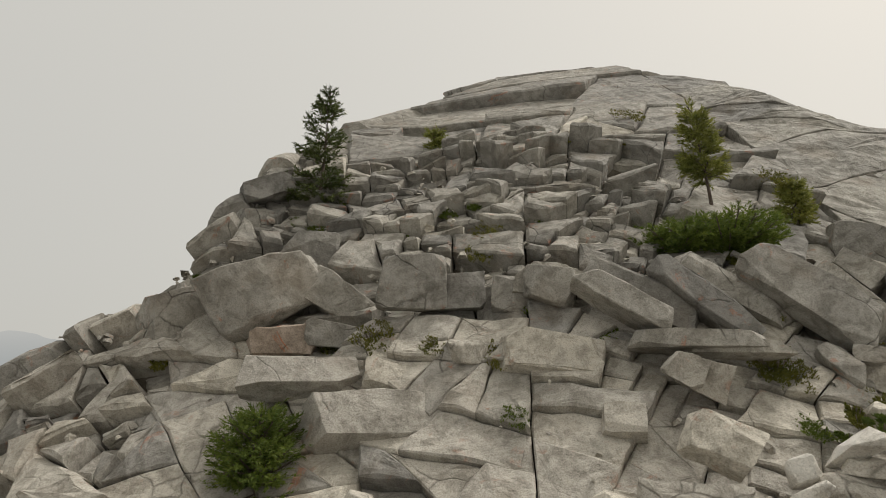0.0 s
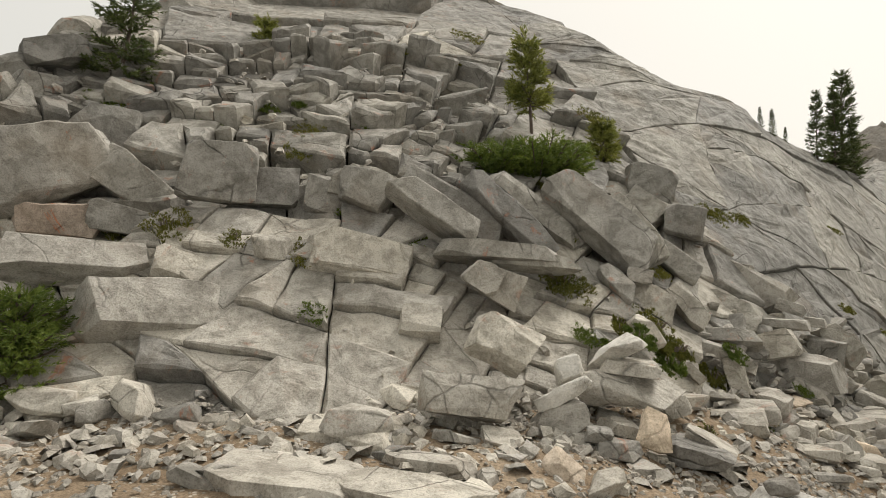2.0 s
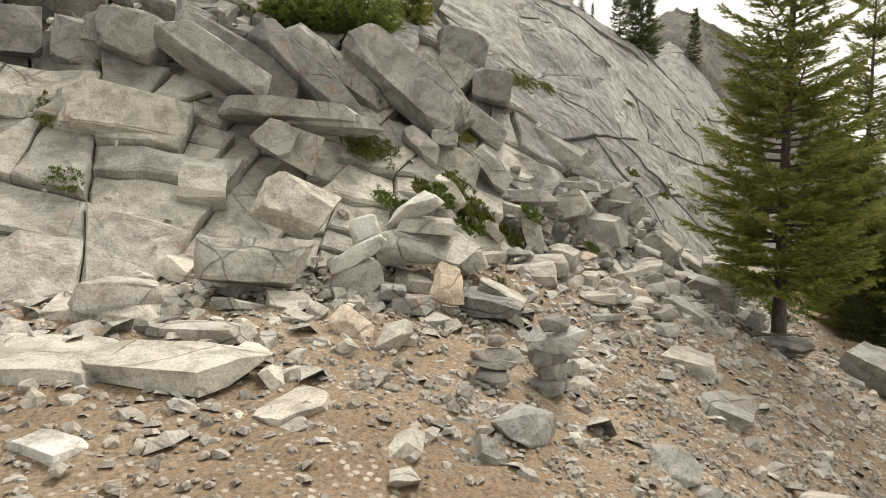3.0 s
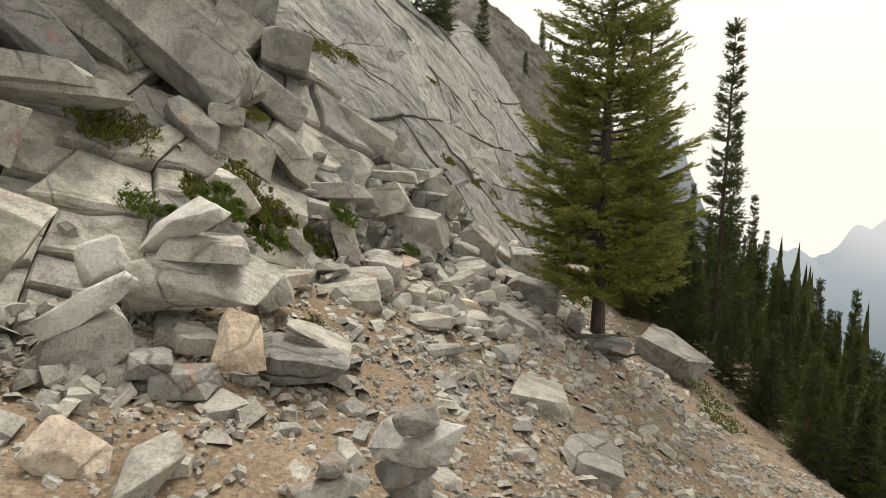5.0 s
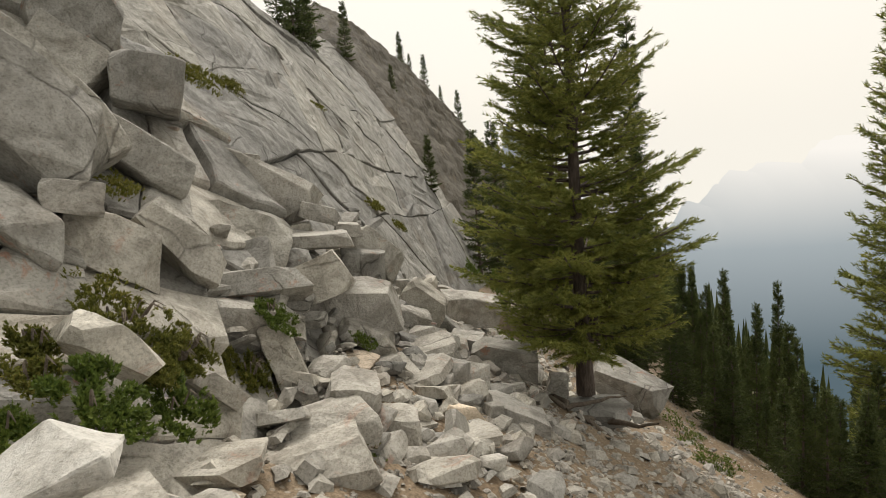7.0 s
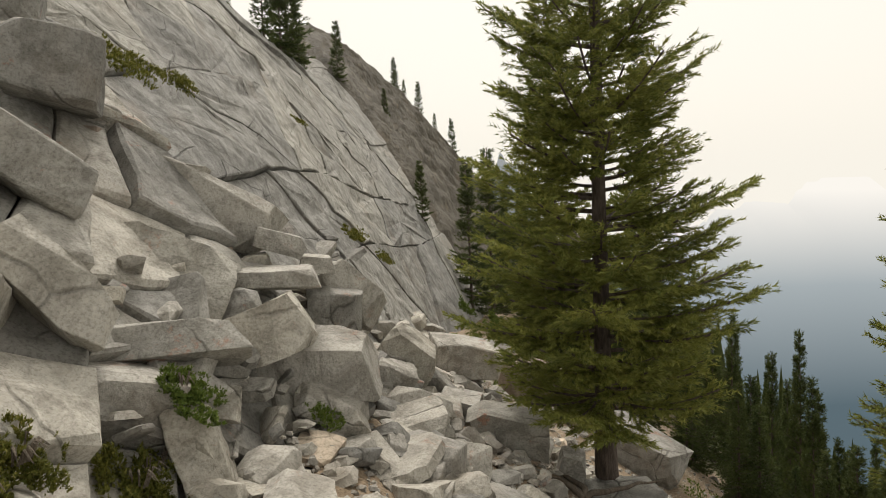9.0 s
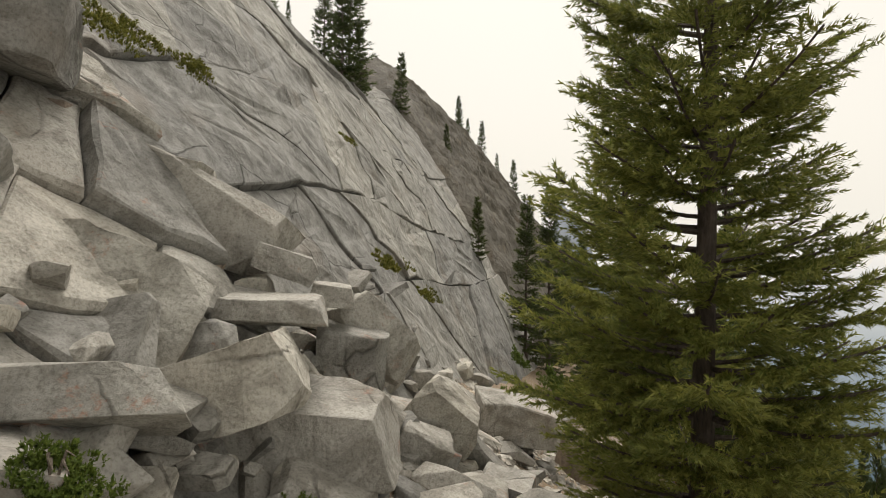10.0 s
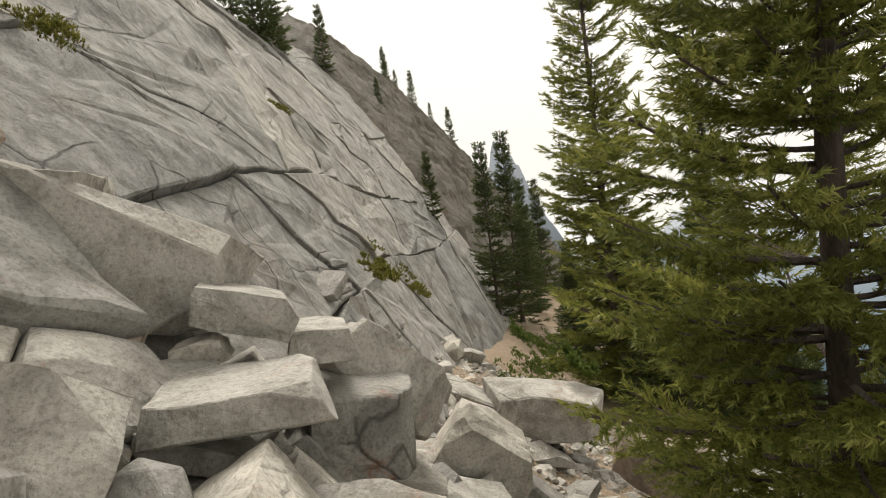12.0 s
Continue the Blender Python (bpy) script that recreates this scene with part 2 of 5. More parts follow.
def bark_material(name, a, b):
    m, n, l, bsdf = material(name, 0.95)
    p = n.new("ShaderNodeNewGeometry").outputs["Position"]
    mp = n.new("ShaderNodeMapping")
    mp.inputs["Scale"].default_value = (30, 30, 8)
    l.new(p, mp.inputs[0])
    f = noise_node(n, l, mp.outputs[0], 1.0, 6, 0.7)
    l.new(ramp_node(n, l, f, (0.3, a), (0.7, b)), bsdf.inputs["Base Color"])
    bump = n.new("ShaderNodeBump")
    bump.inputs["Distance"].default_value = 0.03
    l.new(f, bump.inputs["Height"])
    l.new(bump.outputs[0], bsdf.inputs["Normal"])
    return m


def painted_haze_material(name, near, far, low, high, mid=None):
    """Distant hills: a plain glowing backdrop, smoke haze painted in as a fade with height."""
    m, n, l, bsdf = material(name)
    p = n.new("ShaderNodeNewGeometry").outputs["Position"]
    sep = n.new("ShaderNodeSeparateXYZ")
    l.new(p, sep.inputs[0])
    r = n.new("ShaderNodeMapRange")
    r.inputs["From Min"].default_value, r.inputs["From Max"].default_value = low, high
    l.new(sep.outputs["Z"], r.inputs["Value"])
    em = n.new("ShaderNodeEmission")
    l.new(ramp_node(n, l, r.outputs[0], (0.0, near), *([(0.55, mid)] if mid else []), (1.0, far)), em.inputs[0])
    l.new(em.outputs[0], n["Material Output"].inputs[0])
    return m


M_FACE = rock_material("grey stone", (0.235, 0.226, 0.205), (0.395, 0.38, 0.342), rust=0.5)
M_SLAB = rock_material("smooth grey stone", (0.235, 0.228, 0.21), (0.38, 0.368, 0.335), relief=1.3, bedded=True)
# stone behind the blocks, painted darker to deepen the shade in the gaps
M_CORE = rock_material("shade-darkened crevice stone", (0.075, 0.066, 0.05), (0.14, 0.125, 0.10), relief=1.4)
M_PALE = rock_material("pale stone", (0.36, 0.34, 0.30), (0.52, 0.495, 0.44), rust=0.3, cracks=0.35)
M_WHITE = rock_material("chalky stone", (0.48, 0.46, 0.42), (0.66, 0.64, 0.59), pale=0.8, cracks=0.15)
M_GRAVEL = rock_material("gravel chips", (0.30, 0.28, 0.245), (0.44, 0.41, 0.36))
M_TAN = rock_material("tan stone", (0.54, 0.45, 0.35), (0.66, 0.57, 0.46), cracks=0.1)
M_RUST = rock_material("rusty stone", (0.30, 0.23, 0.18), (0.42, 0.36, 0.30), rust=0.9)
M_DIRT = dirt_material()
M_NEEDLE = leaf_material("spruce needles", (0.12, 0.145, 0.032), (0.30, 0.30, 0.085))
M_NEEDLE_FAR = leaf_material("far spruce needles", (0.045, 0.065, 0.022), (0.11, 0.13, 0.042))
M_MOSS = leaf_material("moss", (0.085, 0.10, 0.018), (0.22, 0.20, 0.05), 0.8)
M_GRASS = leaf_material("low green plants", (0.07, 0.11, 0.02), (0.17, 0.21, 0.045), 0.7)
M_AUTUMN = leaf_material("rusty leaves", (0.20, 0.10, 0.03), (0.32, 0.17, 0.05), 0.7)
M_TWIG = bark_material("dead twigs", (0.10, 0.08, 0.06), (0.22, 0.18, 0.14))
M_BARK = bark_material("bark", (0.055, 0.042, 0.035), (0.16, 0.125, 0.10))
# smoke haze painted as emission, its colour graded by height
M_HILL = painted_haze_material("mountain in painted haze", (0.085, 0.12, 0.14), (0.79, 0.755, 0.70), -1000, -110, (0.31, 0.345, 0.36))
M_VALLEY = painted_haze_material("valley in painted haze", (0.10, 0.13, 0.145), (0.045, 0.06, 0.045), -420, -60, (0.09, 0.12, 0.125))
M_PEAK = painted_haze_material("grey peak in painted haze", (0.13, 0.145, 0.15), (0.30, 0.31, 0.31), -60, 30)
M_HILL_FAR = painted_haze_material("far ridge in painted haze", (0.20, 0.24, 0.26), (0.50, 0.50, 0.48), -150, 400)


# ---- building blocks ----
def link_mesh(name, verts, faces, mat, parent=None, smooth=False):
    me = bpy.data.meshes.new(name)
    me.from_pydata([tuple(map(float, v)) for v in verts], [], [tuple(f) for f in faces])
    me.materials.append(mat)
    if smooth:
        me.polygons.foreach_set("use_smooth", [True] * len(me.polygons))
    me.update()
    ob = new(name, me)
    if parent:
        ob.parent = parent
    return ob


def part(name, bm, mat, parent=None, label="", smooth=False):
    me = bpy.data.meshes.new(name)
    bm.to_mesh(me)
    bm.free()
    me.materials.append(mat)
    if smooth:
        me.polygons.foreach_set("use_smooth", [True] * len(me.polygons))
    ob = new(name, me)
    ob.parent = parent
    return tagged(ob, label)


def fbm(x, y, z, octaves=4):
    return noise.fractal(Vector((x, y, z)), 1.0, 2.0, octaves)


# ---- ground: one sheet from the foot of the face to the valley ----
def spread(lo, hi, near, step, grow):
    out, d = [near], step
    while out[-1] < hi:
        out.append(out[-1] + d)
        d *= grow if abs(out[-1]) > 14 else 1.0
    d = step
    while out[0] > lo:
        out.insert(0, out[0] - d)
        d *= grow if abs(out[0]) > 10 else 1.0
    return np.array(out)


def build_ground():
    xs = spread(-3000, 4200, 2.0, 0.16, 1.09)
    ss = np.concatenate([np.arange(-1.2, 7, 0.14), 7 + 0.14 * np.cumsum(1.09 ** np.arange(84))])
    verts, faces = [], []
    for x in xs:
        fy = float(foot_y(x))
        for s in ss:
            y = fy - s
            z = float(ground_z(x, min(y, fy))) - (0.0 if s > 0 else 0.1 - 0.25 * s)
            d = math.hypot(x - 3, y - 2)
            z += 0.05 * fbm(x * 1.3, y * 1.3, 0) + 0.018 * fbm(x * 6, y * 6, 5)
            if d > 12:
                z += min(1.0, (d - 12) / 60) * 2.5 * fbm(x * 0.05, y * 0.05, 9)
            verts.append((x, y, z))
    w = len(ss)
    for i in range(len(xs) - 1):
        for j in range(w - 1):
            a = i * w + j
            faces.append((a, a + 1, a + w + 1, a + w))
    ob = link_mesh("ground", verts, faces, M_DIRT, smooth=True)
    # past 130 m the ground glows in painted haze colours
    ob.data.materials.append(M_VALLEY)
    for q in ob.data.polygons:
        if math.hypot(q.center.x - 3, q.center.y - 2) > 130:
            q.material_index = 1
    return tagged(ob, "brown dirt trail on a stony mountain slope", "ground", kind="structure")


ground = build_ground()


def rough_face(x, v):
    """Bulge of the face out of its smooth shape, in metres."""
    big = 0.28 * fbm(x * 0.35, v * 0.35, 3.1, 3)
    if x > 6:
        big = big * (1 - 0.7 * min(1, (x - 6) / 1.5))
    return big


def build_face():
    xs = np.concatenate([np.arange(-14, -7, 0.5), np.arange(-7, 20, 0.14), np.arange(20, 75, 0.5)])
    ts = np.concatenate([np.linspace(-0.12, 1.0, 90), np.linspace(1.03, 2.2, 24)])
    X, T = np.meshgrid(xs, ts, indexing="ij")
    V = T * face_length(X)
    P = face(X, V)
    N = face_normal(X, V)
    verts = []
    for i in range(len(xs)):
        for j in range(len(ts)):
            x, v = X[i, j], V[i, j]
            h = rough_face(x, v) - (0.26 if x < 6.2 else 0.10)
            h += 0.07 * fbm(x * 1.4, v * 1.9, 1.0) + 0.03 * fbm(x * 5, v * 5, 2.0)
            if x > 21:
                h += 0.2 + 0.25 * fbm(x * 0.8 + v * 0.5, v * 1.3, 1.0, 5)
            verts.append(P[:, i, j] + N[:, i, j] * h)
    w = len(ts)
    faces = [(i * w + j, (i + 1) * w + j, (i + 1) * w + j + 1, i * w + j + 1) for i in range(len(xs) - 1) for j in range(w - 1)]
    # backing sheet: its dark colour adds painted shade to the open joints
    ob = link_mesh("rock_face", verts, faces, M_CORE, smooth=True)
    return tagged(ob, "tall grey dome of cracked mountain rock", "rock face", kind="structure")


rock_face = build_face()


# ---- joints of the rock: the face is broken along its joints into blocks, each with its own edges ----
def cut(poly, at, way):
    """A convex outline parted by the line through at along way."""
    n = np.array([-way[1], way[0]])
    side = (poly - at) @ n
    a, b = [], []
    for k in range(len(poly)):
        p, q, sp, sq = poly[k], poly[(k + 1) % len(poly)], side[k], side[(k + 1) % len(poly)]
        (a if sp >= 0 else b).append(p)
        if sp * sq < 0:
            m = p + (q - p) * (sp / (sp - sq))
            a.append(m)
            b.append(m)
    return [np.array(s) for s in (a, b) if len(s) >= 3]


def area(poly):
    x, y = poly[:, 0], poly[:, 1]
    return 0.5 * abs(np.dot(x, np.roll(y, -1)) - np.dot(y, np.roll(x, -1)))


def fracture(poly, size, joints, rng, depth=0):
    c = poly.mean(axis=0)
    a = area(poly)
    if a < 0.004:
        return []
    if depth > 16 or math.sqrt(a) < size(*c) * rng.uniform(0.5, 2.0):
        return [poly]
    span = poly.max(axis=0) - poly.min(axis=0)
    best, worst = None, 9
    for _ in range(6):
        ang = joints(*c, rng)
        at = c + span * rng.uniform(-0.2, 0.2, 2)
        halves = cut(poly, at, (math.cos(ang), math.sin(ang)))
        if len(halves) < 2:
            continue
        thin = 0
        for h in halves:
            e = np.hypot(*(np.roll(h, -1, axis=0) - h).T).sum()
            thin = max(thin, e / math.sqrt(area(h) + 1e-6) / 4)
        thin += rng.uniform(0, 0.25)
        if thin < worst:
            best, worst = halves, thin
    if best is None:
        return [poly]
    return [p for h in best for p in fracture(h, size, joints, rng, depth + 1)]


def wander(p, amount):
    """Joints are never quite straight."""
    x, v = p
    return np.array([x + amount * (fbm(x * 1.8, v * 1.8, 11) + 0.4 * fbm(x * 7, v * 7, 13)),
                     v + amount * (fbm(x * 1.8, v * 1.8, 21) + 0.4 * fbm(x * 7, v * 7, 23))])


def block_mesh(poly, gap, rise, tilt, deep, bevel, rng, step, amount, swell, own):
    """Verts and faces of one block of the face."""
    c = poly.mean(axis=0)
    ring = []
    amount *= min(1.0, math.sqrt(area(poly)) / 0.5)
    for a, b in zip(poly, np.roll(poly, -1, axis=0)):
        n = max(1, min(6, int(round(np.hypot(*(b - a)) / step))))
        ring += [wander(a + (b - a) * k / n, amount) for k in range(n)]
    ring = np.array(ring)
    if np.dot(ring[:, 0], np.roll(ring[:, 1], -1)) < np.dot(ring[:, 1], np.roll(ring[:, 0], -1)):
        ring = ring[::-1]
    t = np.roll(ring, -1, axis=0) - np.roll(ring, 1, axis=0)
    t /= np.hypot(*t.T)[:, None] + 1e-9
    inward = np.stack([-t[:, 1], t[:, 0]], axis=1)
    h0 = rough_face(c[0], c[1])
    n = face_normal(c[0], c[1])
    chip = rng.uniform(0.4, 1.9, len(ring)) * bevel
    room = 0.3 * math.sqrt(area(poly))
    verts, k = [], len(ring)
    levels = ((gap, -deep), (gap, rise), (gap, rise), (None, rise))
    for lvl, (inset, level) in enumerate(levels):
        for j in range(k):
            if lvl == 3:
                q = c + (ring[j] - c) * 0.5
            else:
                q = ring[j] + inward[j] * min(room, inset + (chip[j] * 1.2 if lvl == 2 else 0))
            h = level
            if lvl:
                h += tilt[0] * (q[0] - c[0]) + tilt[1] * (q[1] - c[1])
                h += swell * fbm(q[0] * 2.6, q[1] * 2.6, 31 + c[0] * own) - (chip[j] if lvl == 1 else 0)
            verts.append(face(q[0], q[1]) + n * (h + h0))
    verts.append(face(c[0], c[1]) + n * (rise + h0 + swell * fbm(c[0] * 2.6, c[1] * 2.6, 31 + c[0] * own)))
    faces = []
    for lvl in (0, 1, 2):
        for j in range(k):
            a, b = lvl * k + j, lvl * k + (j + 1) % k
            faces.append((a, b, b + k, a + k))
    faces += [(3 * k + j, 3 * k + (j + 1) % k, 4 * k) for j in range(k)]
    return verts, faces


def lay_blocks(polys, style, rng, name, mats, limit, chosen, step, amount, own=1.0):
    """Blocks as parts of the rock face; those chosen and within the limit singly, the rest joined."""
    rest, made = [([], []) for _ in mats], 0
    for poly in polys:
        c = poly.mean(axis=0)
        if c[1] > 1.16 * face_length(c[0]):
            continue
        gap, rise, tilt, deep, bevel, swell, which = style(c, math.sqrt(area(poly)), rng)
        vs, fs = block_mesh(poly, gap, rise, tilt, deep, bevel, rng, step, amount, swell, own)
        if made < limit and chosen(c):
            link_mesh(name, vs, fs, mats[which], rock_face)
            made += 1
        else:
            rv, rf = rest[which]
            k = len(rv)
            rv += vs
            rf += [tuple(a + k for a in f) for f in fs]
    for (rv, rf), mat in zip(rest, mats):
        if rv:
            tagged(link_mesh(name + "_field", rv, rf, mat, rock_face), "weathered grey blocks of the upper face", kind="stuff")


rng = np.random.default_rng(4)


def pick_angle(rng, spread_deg, *choices):
    return radians(choices[rng.integers(len(choices))] + rng.normal(0, spread_deg))


def block_size(x, v):
    if v > 8.8:
        return 2.1
    if v > 7.4:
        return 1.1
    if x > 4.5:
        return 0.75 if v > 3 else 0.5
    if v > 4.3:
        return 0.35 if x < 3.2 else 0.5
    if x < -2.2:
        return 0.30 if v < 2.2 else 0.5
    if v < 2.4:
        return 0.42
    return 0.42


def block_joints(x, v, rng):
    if v > 7.4:
        return pick_angle(rng, 8, 6, -8, -14, 60)
    if x > 1.4:
        return pick_angle(rng, 12, -34, -28, 48)
    if v < 2.4:
        return pick_angle(rng, 18, -40, -28, 50, 8, -12)
    return pick_angle(rng, 16, 2, -8, 84)


def block_style(c, s, rng):
    x, v = c
    which = int(rng.random() < (0.75 if v < 2.4 and x < 4.5 else 0.22 if v < 3 else 0.06))
    if v > 7.4:
        return 0.008, rng.normal(0.02, 0.035), (rng.normal(0, 0.02), rng.normal(-0.035, 0.025)), 0.4, 0.03, 0.05, 0
    if v < 2.4 and x > -2.2:
        return 0.005, rng.normal(0.0, 0.026) * min(1, s / 0.4), (rng.normal(0, 0.04), rng.normal(-0.04, 0.05)), 0.4, 0.014, 0.05, which
    if x > 4.5 and v < 2.0:
        return 0.010, rng.normal(-0.10, 0.04), (rng.normal(0.03, 0.05), rng.normal(-0.05, 0.06)), 0.4, 0.025, 0.05, which
    if x > 4.5:
        return 0.010, rng.normal(0.03, 0.07), (rng.normal(0.06, 0.08), rng.normal(-0.1, 0.1)), 0.4, 0.025, 0.05, which
    low = rng.random() < 0.12
    return 0.012, rng.normal(0.05, 0.08) * min(1, s / 0.3) - 0.2 * low, (rng.normal(0.06, 0.14), rng.normal(-0.2, 0.2)), 0.5, 0.03, 0.04, which


def panels(x0, x1, width):
    for x in np.arange(x0, x1 - 0.01, width):
        top = 1.14 * float(np.max(face_length(np.linspace(x, x + width, 20))))
        yield np.array([(x, -0.15), (x + width, -0.15), (x + width, top), (x, top)])


blocks = [p for q in panels(-7.0, 6.2, 13.2) for p in fracture(q, block_size, block_joints, rng)]
lay_blocks(blocks, block_style, rng, "stone_block", (M_FACE, M_PALE), 300, lambda c: c[1] < 4.6 and c[0] > -4, 0.17, 0.03)


def slab_style(c, s, rng):
    deep_set = rng.random() < 0.1
    return 0.003, rng.normal(0.0, 0.007) - 0.012 * deep_set, (rng.normal(0, 0.008), rng.normal(-0.006, 0.010)), 0.3, 0.008, 0.06, 0


def open_joint(polys, x, v, slope, wide):
    """A long open crack through (x, v): the outlines are parted along it and drawn a little apart."""
    way = np.array([1.0, slope]) / math.hypot(1.0, slope)
    side = np.array([-way[1], way[0]])
    at, out = np.array([x, v]), []
    for poly in polys:
        for half in cut(poly, at, way):
            sign = 1 if (half.mean(axis=0) - at) @ side > 0 else -1
            halves = cut(half, at + side * sign * wide / 2, way)
            out.append(max(halves, key=lambda h: (h.mean(axis=0) - at) @ side * sign))
    return out


great_slabs = list(panels(6.2, 21.2, 15.0))
for x, v, slope, wide in ((6.97, 1.70, 0.12, 0.012), (8.35, 0.88, 0.117, 0.010), (8.36, 3.01, 0.19, 0.010), (7.52, 2.61, -1.15, 0.006), (7.09, 2.89, -0.42, 0.006)):
    great_slabs = open_joint(great_slabs, x, v, slope, wide)
slabs = [p for q in great_slabs for p in fracture(q, lambda x, v: 1.55, lambda x, v, r: pick_angle(r, 8, -27, 4, 7, 9, 58), rng)]
lay_blocks(slabs, slab_style, rng, "stone_slab", (M_SLAB,), 150, lambda c: c[0] < 16, 0.2, 0.05, 0.0)


# ---- loose stones ----
def stone_bm(size, seed, blocky=0.6, cuts=1, bevel=0.06, point=0.0):
    """A broken block of stone about the given size, resting on z = 0: a box split along flat breaks, with chipped edges."""
    r = random.Random(seed)
    bm = bmesh.new()
    if blocky < 0.45:
        # a shard: the hull of points strewn over a box, drawn in at the corners
        for _ in range(15 + int(14 * blocky)):
            p = Vector([r.uniform(-0.5, 0.5) for _ in range(3)])
            p[r.choice((0, 1, 2, 2))] = r.choice((-0.5, 0.5))
            bm.verts.new(p * min(1.0, 0.62 / p.length) * r.uniform(0.9, 1.0) * 1.08)
        hull = bmesh.ops.convex_hull(bm, input=bm.verts)
        inner = set(hull["geom_interior"] + hull["geom_unused"])
        bmesh.ops.delete(bm, geom=[g for g in inner if isinstance(g, bmesh.types.BMVert)], context="VERTS")
        for v in bm.verts:
            v.co.x *= 1 - point * v.co.z
        bmesh.ops.dissolve_limit(bm, angle_limit=radians(9), verts=bm.verts, edges=bm.edges)
    else:
        bmesh.ops.create_cube(bm, size=1.0)
        skew = (1 - blocky) * 0.55
        taper, wedge = (1 - blocky) * r.uniform(-0.75, 0.75), (1 - blocky) * r.uniform(-0.5, 0.5)
        for v in bm.verts:
            x0, z0 = v.co.x, v.co.z
            v.co.y *= 1 - taper * x0
            v.co.z *= 1 - taper * x0
            v.co.x *= 1 - wedge * z0
            v.co.y *= 1 - wedge * z0
            v.co.x += v.co.z * r.uniform(-skew, skew) + r.uniform(-0.06, 0.06)
            v.co.y += r.uniform(-0.08, 0.08)
            v.co.z += v.co.x * r.uniform(-0.3, 0.3) * (1 - blocky) + r.uniform(-0.06, 0.06)
        for _ in range(int(8 + 12 * (1 - blocky))):
            d = Vector((r.gauss(0, 1), r.gauss(0, 1), r.gauss(0.15, 0.9))).normalized()
            reach = sum(abs(a) for a in d) * 0.5
            at = d * reach * r.uniform(0.66 + 0.14 * blocky, 0.93)
            got = bmesh.ops.bisect_plane(bm, geom=bm.verts[:] + bm.edges[:] + bm.faces[:], plane_co=at, plane_no=d, clear_outer=True)
            rim = [e for e in got["geom_cut"] if isinstance(e, bmesh.types.BMEdge)]
            if len(rim) >= 3:
                bmesh.ops.contextual_create(bm, geom=rim)
    for v in bm.verts:
        v.co = Vector((v.co.x * size[0], v.co.y * size[1], v.co.z * size[2]))
    bmesh.ops.recalc_face_normals(bm, faces=bm.faces)
    s = min(size)
    if bevel:
        bmesh.ops.bevel(bm, geom=bm.edges[:], offset=s * bevel * 0.6, segments=1, affect="EDGES", clamp_overlap=True)
    bmesh.ops.triangulate(bm, faces=bm.faces[:])
    big = max(size)
    for _ in range(cuts):
        bmesh.ops.subdivide_edges(bm, edges=[e for e in bm.edges if e.calc_length() > big * 0.12], cuts=1)
        bmesh.ops.triangulate(bm, faces=bm.faces[:])
    if cuts:
        bm.normal_update()
        for v in bm.verts:
            k = noise.fractal(v.co * (1.6 / big) + Vector((seed, 0, 0)), 1.0, 2.0, 3) * 0.022 * big
            k += noise.fractal(v.co * (9 / big) + Vector((0, seed, 0)), 1.0, 2.0, 3) * 0.017 * big
            v.co += v.normal * k * min(1, s / big * 2)
    low = min(v.co.z for v in bm.verts)
    for v in bm.verts:
        v.co.z -= low
    return bm


def boulder(name, x, y, size, turn, mat, label, z=None, sink=0.06, seed=1, blocky=0.6, cuts=2, group="", category="rock", bevel=0.05, middle=None, point=0.0):
    """One loose rock that rests at (x, y); turn: degrees about x, y, z."""
    bm = stone_bm(size, seed, blocky, cuts, bevel, point)
    ob = part(name, bm, mat)
    rot = Euler([radians(a) for a in turn]).to_matrix().to_4x4()
    if middle is None:
        low = min((rot @ v.co).z for v in ob.data.vertices)
        base = land(x, y) if z is None else z
        ob.matrix_world = Matrix.Translation((x, y, base - low - sink)) @ rot
    else:
        ob.matrix_world = Matrix.Translation((x, y, middle)) @ rot @ Matrix.Translation((0, 0, -size[2] / 2))
    return tagged(ob, label, category, group)


# blocks and slabs of the upper face
boulder("square_block", 0.25, 6.02, (0.66, 0.37, 0.54), (-6, 2, -1), M_FACE, "large square grey block with a cleft in its front", middle=2.60, seed=107, blocky=0.72)
boulder("stone_block", 0.79, 6.07, (0.45, 0.34, 0.39), (-8, 0, -6), M_FACE, "square grey block of the broken face", middle=2.51, seed=108, blocky=0.72)
boulder("stone_block", 1.32, 5.94, (0.45, 0.34, 0.38), (-8, 5, -11), M_FACE, "square grey block of the broken face", middle=2.44, seed=109, blocky=0.68)
boulder("stone_block", 1.68, 5.86, (0.55, 0.37, 0.39), (-8, 16, -16), M_FACE, "grey block jutting from the broken face", middle=2.53, seed=110, blocky=0.51)
boulder("stone_block", -1.23, 6.51, (1.20, 0.67, 0.71), (-8, -20, 14), M_FACE, "great tilted grey boulder with a hollow beneath", middle=2.61, seed=111, blocky=0.47)
boulder("stone_block", -0.55, 6.56, (0.69, 0.54, 0.43), (0, 38, 7), M_FACE, "grey boulder fallen against a square block", middle=2.57, seed=112, blocky=0.51)
boulder("stone_block", -0.88, 7.31, (0.61, 0.47, 0.52), (0, 18, 10), M_FACE, "grey boulder above a great tilted one", middle=3.20, seed=113, blocky=0.47)
boulder("stone_block", -1.03, 6.00, (0.63, 0.40, 0.29), (-6, -3, 13), M_RUST, "grey block flecked with red below a tilted boulder", middle=2.06, seed=114, blocky=0.64)
boulder("stone_block", -0.61, 6.06, (0.55, 0.40, 0.25), (0, 12, 8), M_FACE, "grey block beneath tilted boulders", middle=2.13, seed=115, blocky=0.59)
